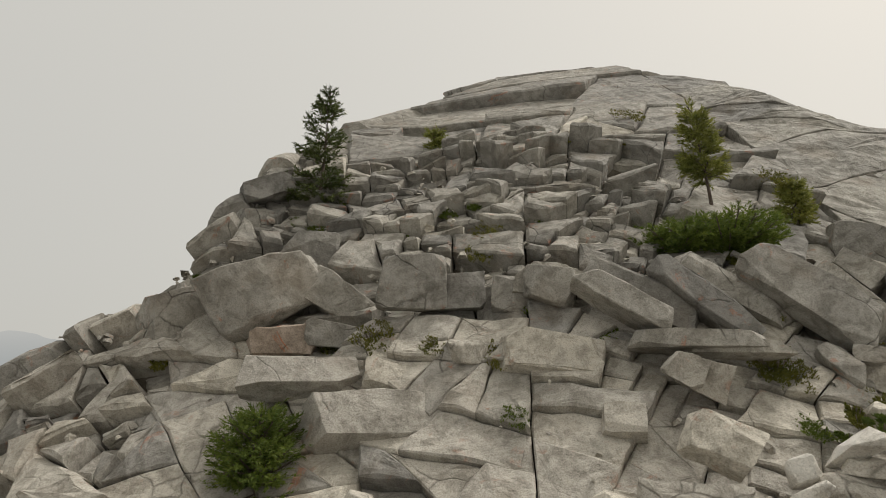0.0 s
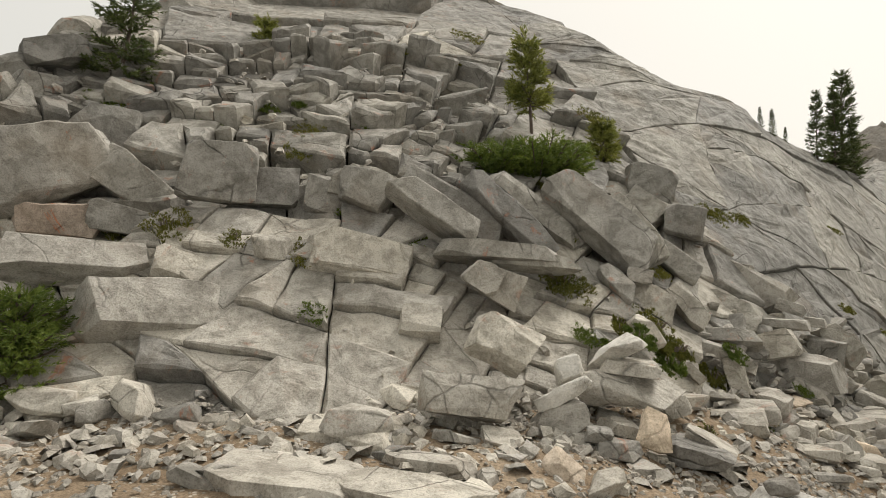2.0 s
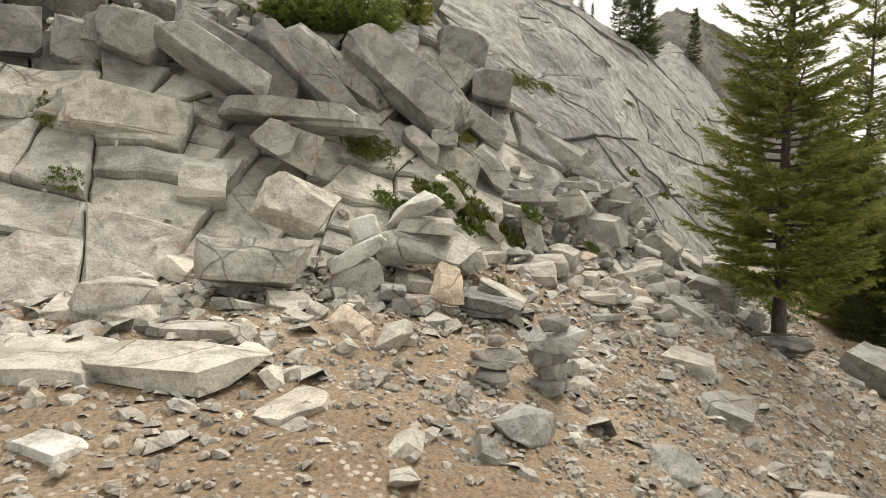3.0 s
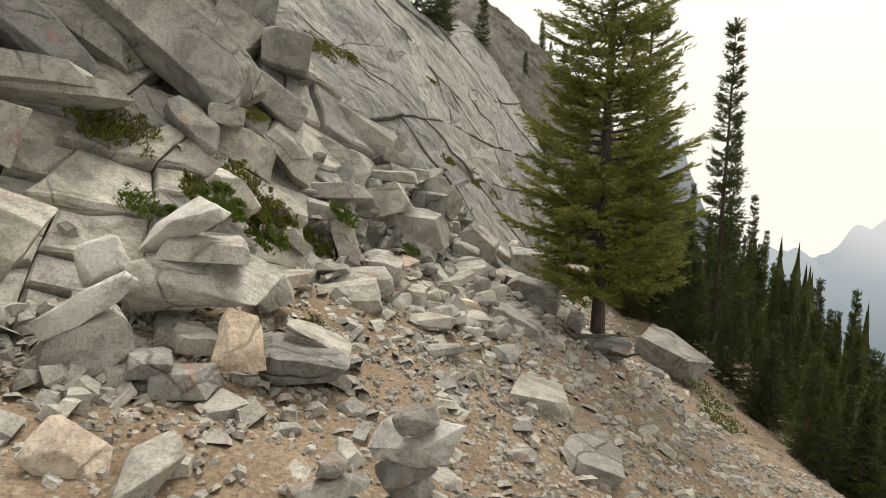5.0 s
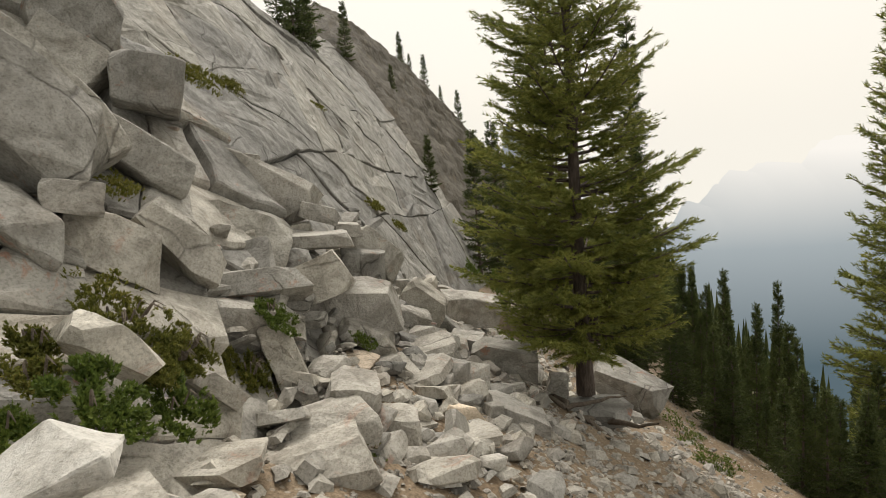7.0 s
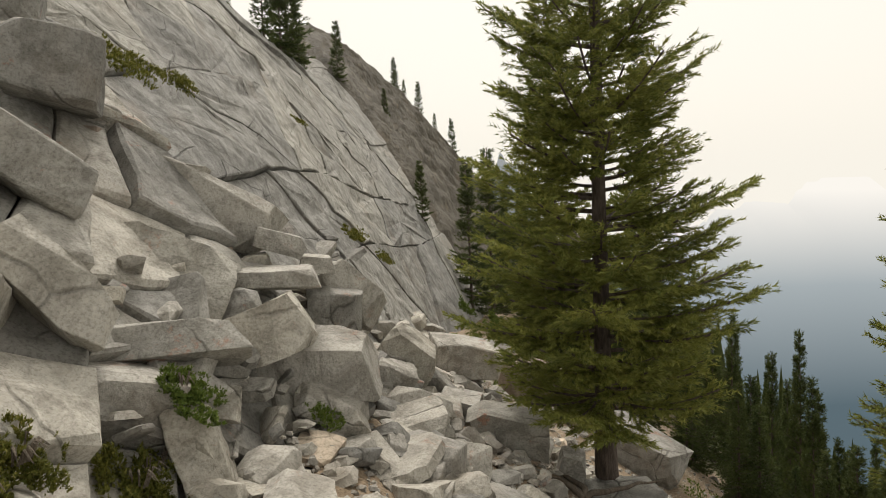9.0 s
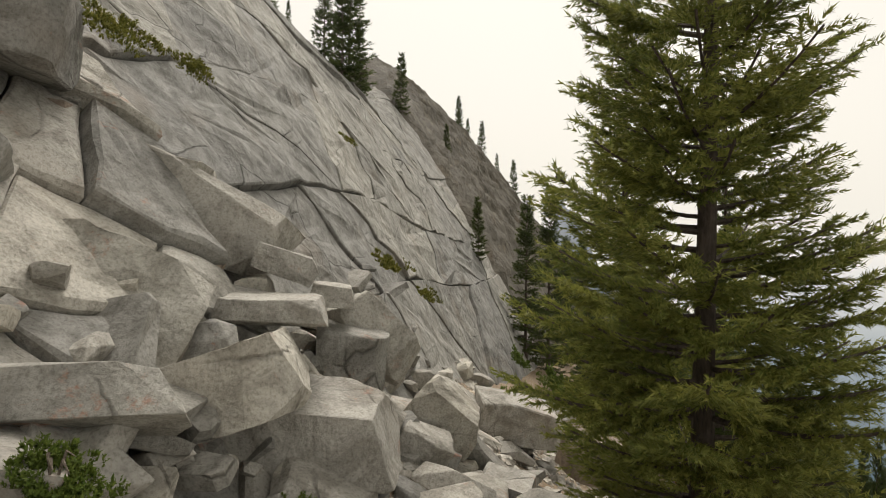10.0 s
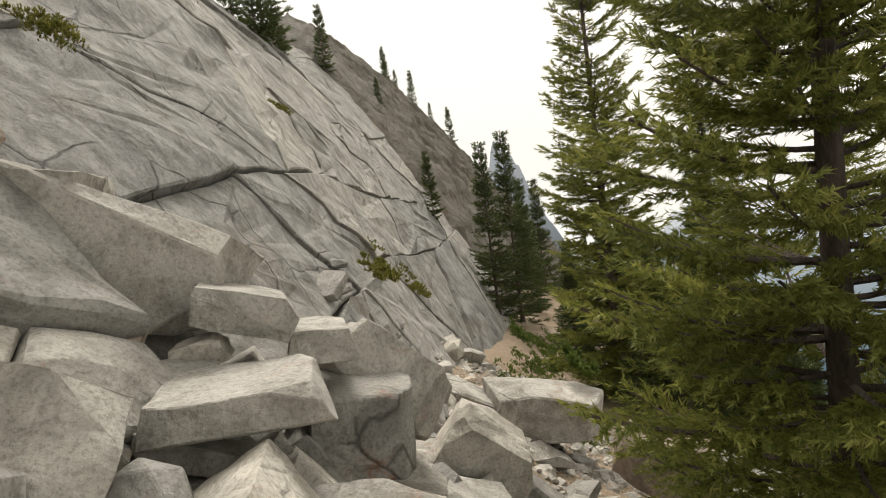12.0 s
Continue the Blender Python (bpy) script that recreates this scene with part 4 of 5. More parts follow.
# ---- scree and gravel ----
def scree():
    r = random.Random(11)
    shapes = [stone_bm((1.0, 0.75, 0.36), 500 + k, 0.44, 0, 0.05) for k in range(7)]
    flats = [stone_bm((1.0, 0.8, 0.2), 520 + k, 0.6, 0, 0.05) for k in range(4)]
    meshes = []
    for mat in (M_FACE, M_PALE, M_TAN):
        for bm in shapes + flats:
            me = bpy.data.meshes.new("loose_stone")
            bm.to_mesh(me)
            me.materials.append(mat)
            meshes.append(me)
    per = len(shapes) + len(flats)
    for k in range(300):
        x = r.uniform(-4.5, 12.5)
        fy = float(foot_y(x))
        s = abs(r.gauss(0, 1)) * 1.5 - 0.15
        if x > 4.2:
            s = abs(r.gauss(0, 1.3)) - 0.1
        y = fy - s
        if abs(y - (0.55 * x - 0.2)) < 0.55 and r.random() < 0.75:
            continue
        w = r.choice((0.10, 0.13, 0.16, 0.2, 0.26, 0.36)) * (1.25 if s < 0.6 else 0.8)
        kind = r.choices((0, 1, 2), (0.3, 0.64, 0.06))[0]
        ob = new("loose_stone", meshes[kind * per + r.randrange(per)])
        ob.matrix_world = Matrix.Translation((x, y, land(x, y) - 0.02)) @ pose(0, 0, 0, r.gauss(0, 14), r.gauss(0, 14), r.uniform(0, 360)) @ Matrix.Diagonal((w, w, w * r.uniform(0.8, 1.3), 1))
        tagged(ob, ("grey", "pale grey", "tan")[kind] + " broken stone lying on the dirt", "stone", "loose stones on the slope")
    for k in range(130):
        x = r.uniform(4.6, 9.4)
        y = float(foot_y(x)) + r.uniform(-1.0, 0.7)
        w = r.choice((0.12, 0.16, 0.2, 0.28, 0.36))
        kind = r.choices((0, 1), (0.55, 0.45))[0]
        ob = new("loose_stone", meshes[kind * per + r.randrange(per)])
        ob.matrix_world = Matrix.Translation((x, y, land(x, y) - 0.05)) @ pose(0, 0, 0, r.gauss(15, 22), r.gauss(10, 22), r.uniform(0, 360)) @ Matrix.Diagonal((w, w, w * r.uniform(0.8, 1.4), 1))
        tagged(ob, ("grey", "pale grey")[kind] + " broken stone in the rubble below the face", "stone", "loose stones on the slope")
    # gravel
    vs, fs = [], []
    for k in range(38000):
        if k % 3:
            x, y = r.uniform(-3, 8), 0
            y = float(foot_y(x)) - r.uniform(-0.1, 4.2)
        else:
            x = r.uniform(2, 12)
            y = float(foot_y(x)) - abs(r.gauss(0, 2.6))
        dense = fbm(x * 0.9, y * 0.9, 4)
        if dense < r.uniform(-0.7, 0.45):
            continue
        w = 0.012 + 0.035 * r.random() ** 2.5 + (0.03 if r.random() < 0.06 else 0)
        z = land(x, y) + 0.05 * fbm(x * 1.3, y * 1.3, 0) + 0.018 * fbm(x * 6, y * 6, 5)
        mt = Matrix.Translation((x, y, z - w * 0.15)) @ pose(0, 0, 0, r.gauss(0, 20), r.gauss(0, 20), r.uniform(0, 360)) @ Matrix.Diagonal((w * 1.6, w * 1.6, w * 2, 1))
        gv, gf = gravel_shape(k % 6)
        b = len(vs)
        vs += [mt @ v for v in gv]
        fs += [tuple(b + i for i in f) for f in gf]
    rv, rf = [], []
    for k in range(2600):
        x = r.uniform(-4.5, 13)
        s = abs(r.gauss(0, 1)) * (1.1 if x < 4 else 1.6) - 0.1
        y = float(foot_y(x)) - s
        if x < 5 and abs(y - (0.55 * x - 0.2)) < 0.5 and r.random() < 0.6:
            continue
        w = 0.05 + 0.10 * r.random() ** 2
        mt = Matrix.Translation((x, y, land(x, y) - 0.01)) @ pose(0, 0, 0, r.gauss(0, 25), r.gauss(0, 25), r.uniform(0, 360)) @ Matrix.Diagonal((w * 1.5, w * 1.3, w * r.uniform(1.0, 2.2), 1))
        gv, gf = gravel_shape(k % 6)
        b = len(rv)
        rv += [mt @ v for v in gv]
        rf += [tuple(b + i for i in f) for f in gf]
    for k in range(3200):
        x = r.uniform(-5.0, 7.8)
        v = abs(r.gauss(0, 1)) * 3.2 + 0.05
        if v > 7.2 or (v < 2.4 and r.random() < 0.85) or x > 5.2 or fbm(x * 0.8, v * 0.8, 55) < r.uniform(-0.5, 0.35):
            continue
        q = face(x, v)
        n = face_normal(x, v)
        q = q + n * (rough_face(x, v) + r.uniform(-0.06, 0.05))
        w = 0.03 + 0.08 * r.random() ** 2.2
        mt = Matrix.Translation(Vector(q)) @ pose(0, 0, 0, r.gauss(25, 25), r.gauss(0, 30), r.uniform(0, 360)) @ Matrix.Diagonal((w * 1.7, w * 1.4, w * r.uniform(1.2, 2.4), 1))
        gv, gf = gravel_shape(k % 6)
        b = len(rv)
        rv += [mt @ u for u in gv]
        rf += [tuple(b + i for i in f) for f in gf]
    tagged(link_mesh("rubble", rv, rf, M_PALE), "grey and pale stone rubble along the foot of the face", "rubble", kind="stuff")
    for bm in shapes + flats:
        bm.free()
    tagged(link_mesh("gravel", vs, fs, M_GRAVEL), "pale chips of gravel strewn over the dirt", "gravel", kind="stuff")


GRAVEL = {}


def gravel_shape(k):
    if k not in GRAVEL:
        r = random.Random(900 + k)
        vs = [Vector((math.cos(a) * r.uniform(0.35, 0.6), math.sin(a) * r.uniform(0.3, 0.5), r.uniform(-0.05, 0.1))) for a in (0, 1.2, 2.5, 3.6, 5.0)]
        vs += [Vector((v.x * r.uniform(0.4, 0.8), v.y * r.uniform(0.4, 0.8), r.uniform(0.2, 0.34))) for v in vs]
        fs = [(i, (i + 1) % 5, 5 + (i + 1) % 5, 5 + i) for i in range(5)] + [(5, 6, 7, 8, 9)]
        GRAVEL[k] = (vs, fs)
    return GRAVEL[k]


scree()


# ---- trees ----
def tube(vs, fs, pts, radii, sides=6):
    b = len(vs)
    up = Vector((0, 0, 1))
    for i, p in enumerate(pts):
        d = (pts[min(i + 1, len(pts) - 1)] - pts[max(i - 1, 0)]).normalized()
        a = d.cross(up if abs(d.z) < 0.9 else Vector((1, 0, 0))).normalized()
        c = d.cross(a)
        for k in range(sides):
            t = 2 * math.pi * k / sides
            vs.append(p + (a * math.cos(t) + c * math.sin(t)) * radii[i])
    for i in range(len(pts) - 1):
        for k in range(sides):
            q, s = b + i * sides + k, b + i * sides + (k + 1) % sides
            fs.append((q, s, s + sides, q + sides))


def needles(vs, fs, p, d, length, r, count, size, thin=0.13):
    """A sprig: a tuft of short needle blades round the way d."""
    a = d.cross(Vector((r.gauss(0, 1), r.gauss(0, 1), r.gauss(0, 1)))).normalized()
    c = d.cross(a)
    for k in range(count):
        t = r.random()
        ang = r.uniform(0, 2 * math.pi)
        out = (a * math.cos(ang) + c * math.sin(ang))
        q = p + d * (length * t)
        tip = q + (d * 0.8 + out * 0.75) * size * r.uniform(0.7, 1.2)
        w = d.cross(out) * size * thin
        b = len(vs)
        vs += [q - w, q + w, tip]
        fs.append((b, b + 1, b + 2))


def spruce(x, y, height, spread_r, seed, label, z=None, bare=0.1, whorls=26, per=6, detail=1.0, lean=(0, 0), mat=None, droop=0.35, category="tree", group="", gaps=0.12, size=0.055, shape=0.8):
    """A mountain spruce: tapered trunk, drooping limbs with side twigs, and needle sprigs along them."""
    r = random.Random(seed)
    base = Empty_at("spruce_tree", x, y, (land(x, y) if z is None else z) - 0.08)
    tagged(base, label, category, group)
    tv, tf, nv, nf, bv, bf = [], [], [], [], [], []
    rad = 0.0085 * height + 0.015
    pts = [Vector((lean[0] * t * height + 0.02 * math.sin(5 * t + seed), lean[1] * t * height + 0.02 * math.cos(4 * t), t * height)) for t in np.linspace(0, 1, 10)]
    tube(tv, tf, pts, [rad * (1.25 if i == 0 else 1 - 0.95 * i / 9) for i in range(10)], 8)
    for w in range(whorls):
        t = bare + (1 - bare) * (w + r.uniform(-0.3, 0.3)) / whorls
        t = min(max(t, 0.02), 0.985)
        reach = spread_r * (1 - t) ** shape * (0.55 + 0.45 * min(1, (t - bare * 0.4) / 0.15 + 0.25))
        at = pts[0].lerp(pts[-1], t)
        for k in range(per):
            if r.random() < gaps:
                continue
            ang = 2 * math.pi * (k + r.random()) / per + w * 0.7
            at = pts[0].lerp(pts[-1], min(0.985, max(0.01, t + r.uniform(-0.6, 0.6) / whorls)))
            ln = reach * r.uniform(0.6, 1.12) + 0.06
            out = Vector((math.cos(ang), math.sin(ang), 0))
            rise = 0.55 * t - droop * (1 - t)
            seg = 6
            line = [at + out * (ln * i / seg) + Vector((0, 0, ln * (rise * i / seg + 0.28 * (i / seg) ** 2))) for i in range(seg + 1)]
            tube(bv, bf, line, [max(0.004, 0.016 * ln * (1 - i / (seg + 1))) + 0.003 for i in range(seg + 1)], 4)
            side = out.cross(Vector((0, 0, 1)))
            n = max(4, int(ln / 0.075 * detail))
            for i in range(n):
                s = 0.18 + 0.82 * (i + r.random()) / n
                j = min(int(s * seg), seg - 1)
                p = line[j].lerp(line[j + 1], s * seg - j)
                d0 = (line[j + 1] - line[j]).normalized()
                tw = (0.10 + 0.32 * ln * (1 - s) ** 0.8 + 0.05) * r.uniform(0.6, 1.15)
                for sg in (-1, 1):
                    d = (d0 * 0.75 + side * sg * r.uniform(0.5, 1.0) + Vector((0, 0, r.uniform(-0.28, 0.12)))).normalized()
                    steps = max(1, int(tw / 0.09))
                    for q in range(steps):
                        needles(nv, nf, p + d * (tw * q / steps), d, tw / steps, r, int(12 * detail) + 2, size)
                        if steps > 1 and r.random() < 0.6:
                            d2 = (d + side * r.uniform(-0.7, 0.7) + Vector((0, 0, r.uniform(-0.4, 0.2)))).normalized()
                            needles(nv, nf, p + d * (tw * q / steps), d2, 0.08, r, int(10 * detail) + 1, size)
            needles(nv, nf, line[-1] - out * 0.05, (line[-1] - line[-2]).normalized(), 0.1, r, int(14 * detail) + 3, size)
    needles(nv, nf, pts[-1] - Vector((0, 0, 0.25)), Vector((0, 0, 1)), 0.28, r, 40, size)
    link_mesh("trunk", tv, tf, M_BARK, base, True)
    tagged(link_mesh("branchwork", bv, bf, M_BARK, base), kind="stuff")
    tagged(link_mesh("crown", nv, nf, mat or M_NEEDLE, base), kind="stuff")
    return base


def Empty_at(name, x, y, z):
    e = new(name)
    e.empty_display_size = 0.2
    e.location = (x, y, z)
    return e


spruce(7.62, 3.13, 6.3, 1.02, 3, "bushy green spruce standing at the trail's edge", z=-0.42, bare=0.085, whorls=38, per=8, droop=0.2, gaps=0.22, size=0.036, detail=1.6)
spruce(14.2, 4.75, 7.6, 1.15, 4, "tall green spruce below the trail", bare=0.04, whorls=36, per=8, gaps=0.2)
spruce(13.82, -0.79, 10.5, 1.25, 5, "tall dark spruce on the slope below the trail", bare=0.12, whorls=44, per=7, detail=0.7, size=0.07)
# dwarf trees rooted in the rock
spruce(-0.93, 8.43, 1.72, 0.43, 6, "stunted green spruce rooted in the rock face", bare=0.08, whorls=17, per=5, lean=(0.14, 0), gaps=0.4, mat=M_NEEDLE_FAR)
spruce(4.33, 7.15, 1.50, 0.31, 7, "thin pale-green spruce rooted in the rock face", bare=0.32, whorls=14, per=5, gaps=0.2, lean=(-0.06, 0))
spruce(5.46, 7.13, 0.52, 0.17, 8, "tiny green spruce rooted in the rock face", bare=0.1, whorls=8, per=5)
spruce(0.95, 9.76, 0.43, 0.12, 9, "tiny green spruce rooted in the rock face", bare=0.1, whorls=7, per=4)
FAR_LABEL = "dark green spruce on the forested slope"
pattern = [spruce(14.9, 3.33, 6.9, 0.75, 20, "slender tall spruce below the trail", bare=0.06, whorls=40, per=6, detail=0.6, size=0.07, gaps=0.3, shape=1.1, mat=M_NEEDLE_FAR, group="slope trees"),
           spruce(20.0, 7.7, 4.9, 0.85, 21, "dark spruce beside the trail at the foot of the slab", bare=0.03, whorls=34, per=7, detail=0.65, size=0.07, gaps=0.38, shape=1.25, mat=M_NEEDLE_FAR, group="slope trees"),
           spruce(15.4, 10.75, 2.7, 0.6, 22, "dark spruce on the crest of the rock slab", bare=0.04, whorls=18, per=6, detail=0.75, size=0.065, gaps=0.15, shape=1.05, mat=M_NEEDLE_FAR, group="crest trees")]


def more_spruce(k, x, y, scale, turn, label, group, wide=1.0):
    ob = copy_thing(pattern[k], Matrix.Translation((x, y, land(x, y) - 0.1)) @ pose(0, 0, 0, 0, 0, turn) @ Matrix.Diagonal((scale * wide, scale * wide, scale, 1)))
    return tagged(ob, label, "tree", group)


for k, (x, y, scale) in enumerate(((13.7, 10.15, 0.65), (14.9, 10.6, 0.8), (16.0, 10.9, 0.6), (11.3, 9.6, 0.18), (11.7, 9.65, 0.24), (12.2, 9.75, 0.16), (21.3, 12.9, 0.72), (26.0, 13.6, 0.45), (19.4, 9.46, 0.62),
                                  (35.6, 17.5, 0.5), (36.2, 17.8, 0.75), (37.4, 17.8, 0.5), (39.0, 17.6, 0.8), (41.0, 17.4, 0.5), (43.0, 17.0, 0.9))):
    more_spruce(2, x, y, scale, 57 * k, "small dark spruce on the bare rock", "crest trees", 0.75)
for k, (x, y, scale) in enumerate(((18.9, 7.95, 0.85), (22.5, 8.0, 0.7), (25, 8.6, 0.9), (28, 8.8, 1.0))):
    more_spruce(1, x, y, scale, 71 * k, "dark spruce beside the trail at the foot of the slab", "slope trees")
more_spruce(0, 16.0, 3.35, 0.8, 40, "slender tall spruce below the trail", "slope trees", 0.75)
more_spruce(0, 16.2, -1.8, 0.55, 90, FAR_LABEL, "slope trees", 1.3)
woods = random.Random(33)
for k in range(140):
    x = woods.uniform(12, 62)
    y = float(edge_y(x)) - 1.0 - abs(woods.gauss(0, 1)) * (5 if x < 20 else 11)
    if x < 17 and y > float(edge_y(x)) - 4:
        continue
    more_spruce(woods.choice((0, 1, 1, 1)), x, y, woods.uniform(0.6, 1.0) * (1.0 if x > 25 else 0.85) * max(0.6, 1 - 0.02 * (float(edge_y(x)) - y)), woods.uniform(0, 360), FAR_LABEL, "slope trees", woods.uniform(0.6, 0.85))


for k in range(85):
    x = woods.uniform(13.5, 30)
    y = float(edge_y(x)) - woods.uniform(3.5, 14)
    more_spruce(1, x, y, woods.uniform(0.45, 0.85), woods.uniform(0, 360), FAR_LABEL, "slope trees", woods.uniform(0.55, 0.8))

# young trees crowd the brink of the slope
for k in range(46):
    x = woods.uniform(9.2, 19)
    y = float(edge_y(x)) - (woods.uniform(0.9, 2.6) if x < 12 else woods.uniform(0.1, 2.4))
    more_spruce(1, x, y, woods.uniform(0.22, 0.34) if x < 12 else woods.uniform(0.3, 0.5), woods.uniform(0, 360), "young dark green spruce at the brink of the slope", "slope trees", woods.uniform(1.0, 1.4))


def far_forest():
    r = random.Random(44)
    vs, fs = [], []
    for k in range(900):
        x = r.uniform(48, 160)
        y = float(edge_y(x)) - 4 - abs(r.gauss(0, 1)) * 55
        z = land(x, y) - 0.3
        h = r.uniform(4, 8)
        for lay in range(7):
            b = len(vs)
            zz, rr = z + h * (0.1 + 0.12 * lay), h * 0.15 * (1 - lay / 7.5)
            n = 7
            ph = r.uniform(0, 6)
            vs += [(x + rr * r.uniform(0.55, 1.15) * math.cos(ph + i * 6.283 / n), y + rr * r.uniform(0.55, 1.15) * math.sin(ph + i * 6.283 / n), zz - 0.05 * h * r.random()) for i in range(n)]
            vs.append((x, y, zz + h * 0.26))
            fs += [(b + i, b + (i + 1) % n, b + n) for i in range(n)]
    tagged(link_mesh("far_forest", vs, fs, M_NEEDLE_FAR), "dark spruce forest down the far slope", "forest", kind="stuff")


far_forest()

# shrubs on the face
spruce(4.03, 6.40, 0.29, 0.86, 61, "spreading green juniper on the rock face", bare=0.02, whorls=9, per=9, droop=0.05, category="shrub", mat=M_GRASS, gaps=0.35)
spruce(3.40, 6.38, 0.24, 0.47, 62, "spreading green juniper on the rock face", bare=0.02, whorls=7, per=8, droop=0.05, category="shrub", mat=M_GRASS, gaps=0.35)
spruce(-1.07, 4.98, 0.43, 0.43, 63, "green bush hanging from the foot of the face", bare=0.02, whorls=10, per=7, droop=0.3, category="shrub", mat=M_GRASS, size=0.04)
spruce(-1.10, 4.81, 0.34, 0.34, 64, "green bush hanging from the foot of the face", bare=0.02, whorls=7, per=7, droop=0.4, category="shrub", mat=M_GRASS, size=0.035)


# ---- dead wood ----
def dead_wood(name, x, y, pieces, label, seed, reach=0.5, thick=0.035):
    """Bare bent roots or a stick, as curved tapering tubes."""
    r = random.Random(seed)
    base = Empty_at(name, x, y, land(x, y))
    tagged(base, label, "dead wood")
    for _ in range(pieces):
        vs, fs = [], []
        a = r.uniform(0, 2 * math.pi)
        p, d = Vector((0, 0, 0)), Vector((math.cos(a), math.sin(a), r.uniform(0.0, 0.9) if pieces > 1 else 0.02))
        line = [p.copy()]
        for _ in range(7):
            d = (d + Vector((r.gauss(0, 0.3), r.gauss(0, 0.3), r.gauss(-0.12, 0.25) if pieces > 1 else 0))).normalized()
            p = p + d * reach / 7
            line.append(Vector((p.x, p.y, max(p.z, 0.01))))
        tube(vs, fs, line, [thick * (1 - 0.11 * k) for k in range(8)], 6)
        link_mesh("root" if pieces > 1 else "stick", vs, fs, M_TWIG, base, True)


dead_wood("dead_root", 7.42, 3.05, 7, "grey twisted roots at the foot of a spruce", 5, 0.75)
dead_wood("dead_root", 7.2, 3.25, 5, "grey twisted roots at the foot of a spruce", 8, 0.6, 0.025)
dead_wood("dead_stick", 1.49, 2.41, 1, "thin dead stick lying on the dirt", 3, 0.3, 0.012)
dead_wood("dead_stick", 0.88, 1.81, 1, "thin dead stick lying on the dirt", 4, 0.25, 0.01)


# ---- low plants ----
def plant(name, x, y, z, wide, high, mat, label, seed, count=160, size=0.05, twigs=0, flat=(1, 1)):
    """A low clump of leafy tufts, with bare twigs showing where it has them."""
    r = random.Random(seed)
    base = Empty_at(name, x, y, z)
    tagged(base, label, "plant")
    vs, fs, tv, tf = [], [], [], []
    size = size * 0.32
    high = high * 0.5
    for _ in range(int(count * 7.5)):
        a, q = r.uniform(0, 2 * math.pi), math.sqrt(r.random())
        px, py = math.cos(a) * q * wide * flat[0], math.sin(a) * q * wide * flat[1]
        lump = fbm(px * 2.2 / wide + seed, py * 2.2 / wide, 0)
        if lump < 0.75 * q - 0.5 + r.gauss(0, 0.08):
            continue
        pz = high * (0.25 + 0.9 * max(0.0, lump)) * r.random() ** 0.7 + py * 0.85 - 0.02
        d = Vector((px / wide * 0.5 + r.gauss(0, 0.5), py / wide * 0.5 - 0.3 + r.gauss(0, 0.5), 0.7)).normalized()
        needles(vs, fs, Vector((px, py, pz)), d, size * 1.8, r, 10, size * r.uniform(0.6, 1.5), 0.3)
    for _ in range(twigs):
        a = r.uniform(0, 2 * math.pi)
        p = Vector((math.cos(a) * wide * r.uniform(0, 0.5), math.sin(a) * wide * 0.3, 0))
        e = p + Vector((math.cos(a) * wide * r.uniform(0.15, 0.4), math.sin(a) * wide * 0.4 - 0.02, high * r.uniform(0.2, 0.7)))
        tube(tv, tf, [p, p.lerp(e, 0.5) + Vector((0, 0, 0.04)), e], [0.005, 0.004, 0.001], 4)
    tagged(link_mesh("leaves", vs, fs, mat, base), kind="stuff")
    if twigs:
        tagged(link_mesh("twigwork", tv, tf, M_TWIG, base), kind="stuff")
    return base


plant("moss_clump", 0.97, 5.20, 1.85, 0.18, 0.09, M_MOSS, "green moss in a crack of the face", 304, 120, 0.030, 0)
plant("moss_clump", 1.12, 6.63, 3.05, 0.19, 0.12, M_MOSS, "green moss in a crack of the face", 305, 120, 0.035, 0)
plant("moss_clump", 1.28, 6.92, 3.37, 0.22, 0.14, M_MOSS, "green moss in a crack of the face", 306, 130, 0.035, 0)
plant("moss_clump", 0.96, 8.94, 4.82, 0.25, 0.12, M_GRASS, "green moss in a crack of the face", 307, 120, 0.040, 0)
plant("moss_clump", -0.15, 5.67, 2.08, 0.22, 0.12, M_MOSS, "green moss between blocks of the face", 308, 150, 0.035, 8)
plant("moss_clump", 0.40, 5.42, 1.96, 0.12, 0.09, M_MOSS, "green moss between blocks of the face", 309, 90, 0.030, 3)
plant("moss_clump", 0.96, 4.60, 1.33, 0.12, 0.05, M_GRASS, "green moss in a crack of the face", 310, 90, 0.025, 0)
plant("heather", 3.24, 4.69, 1.63, 0.22, 0.06, M_MOSS, "brownish green heather under a ledge", 311, 200, 0.035, 7)
plant("moss_clump", -0.40, 7.54, 3.50, 0.12, 0.05, M_GRASS, "green moss between blocks of the face", 312, 80, 0.030, 0)
plant("moss_clump", 0.74, 7.66, 3.84, 0.26, 0.07, M_MOSS, "green moss between blocks of the face", 313, 110, 0.030, 0)
plant("moss_clump", 4.41, 9.58, 6.07, 0.31, 0.07, M_MOSS, "green moss high on the dome", 314, 110, 0.040, 0)
plant("moss_clump", 5.34, 7.25, 4.11, 0.26, 0.07, M_MOSS, "green moss high on the dome", 315, 110, 0.040, 0)
plant("moss_clump", 3.21, 4.23, 1.14, 0.12, 0.05, M_GRASS, "green moss between slabs", 322, 90, 0.025, 0)
plant("moss_clump", 10.89, 6.89, 1.15, 0.19, 0.06, M_MOSS, "mossy strip along a crack of the slab", 334, 90, 0.035, 0)
plant("moss_clump", 16.15, 8.70, 0.79, 0.18, 0.06, M_MOSS, "mossy strip along a crack of the slab", 335, 80, 0.035, 0)
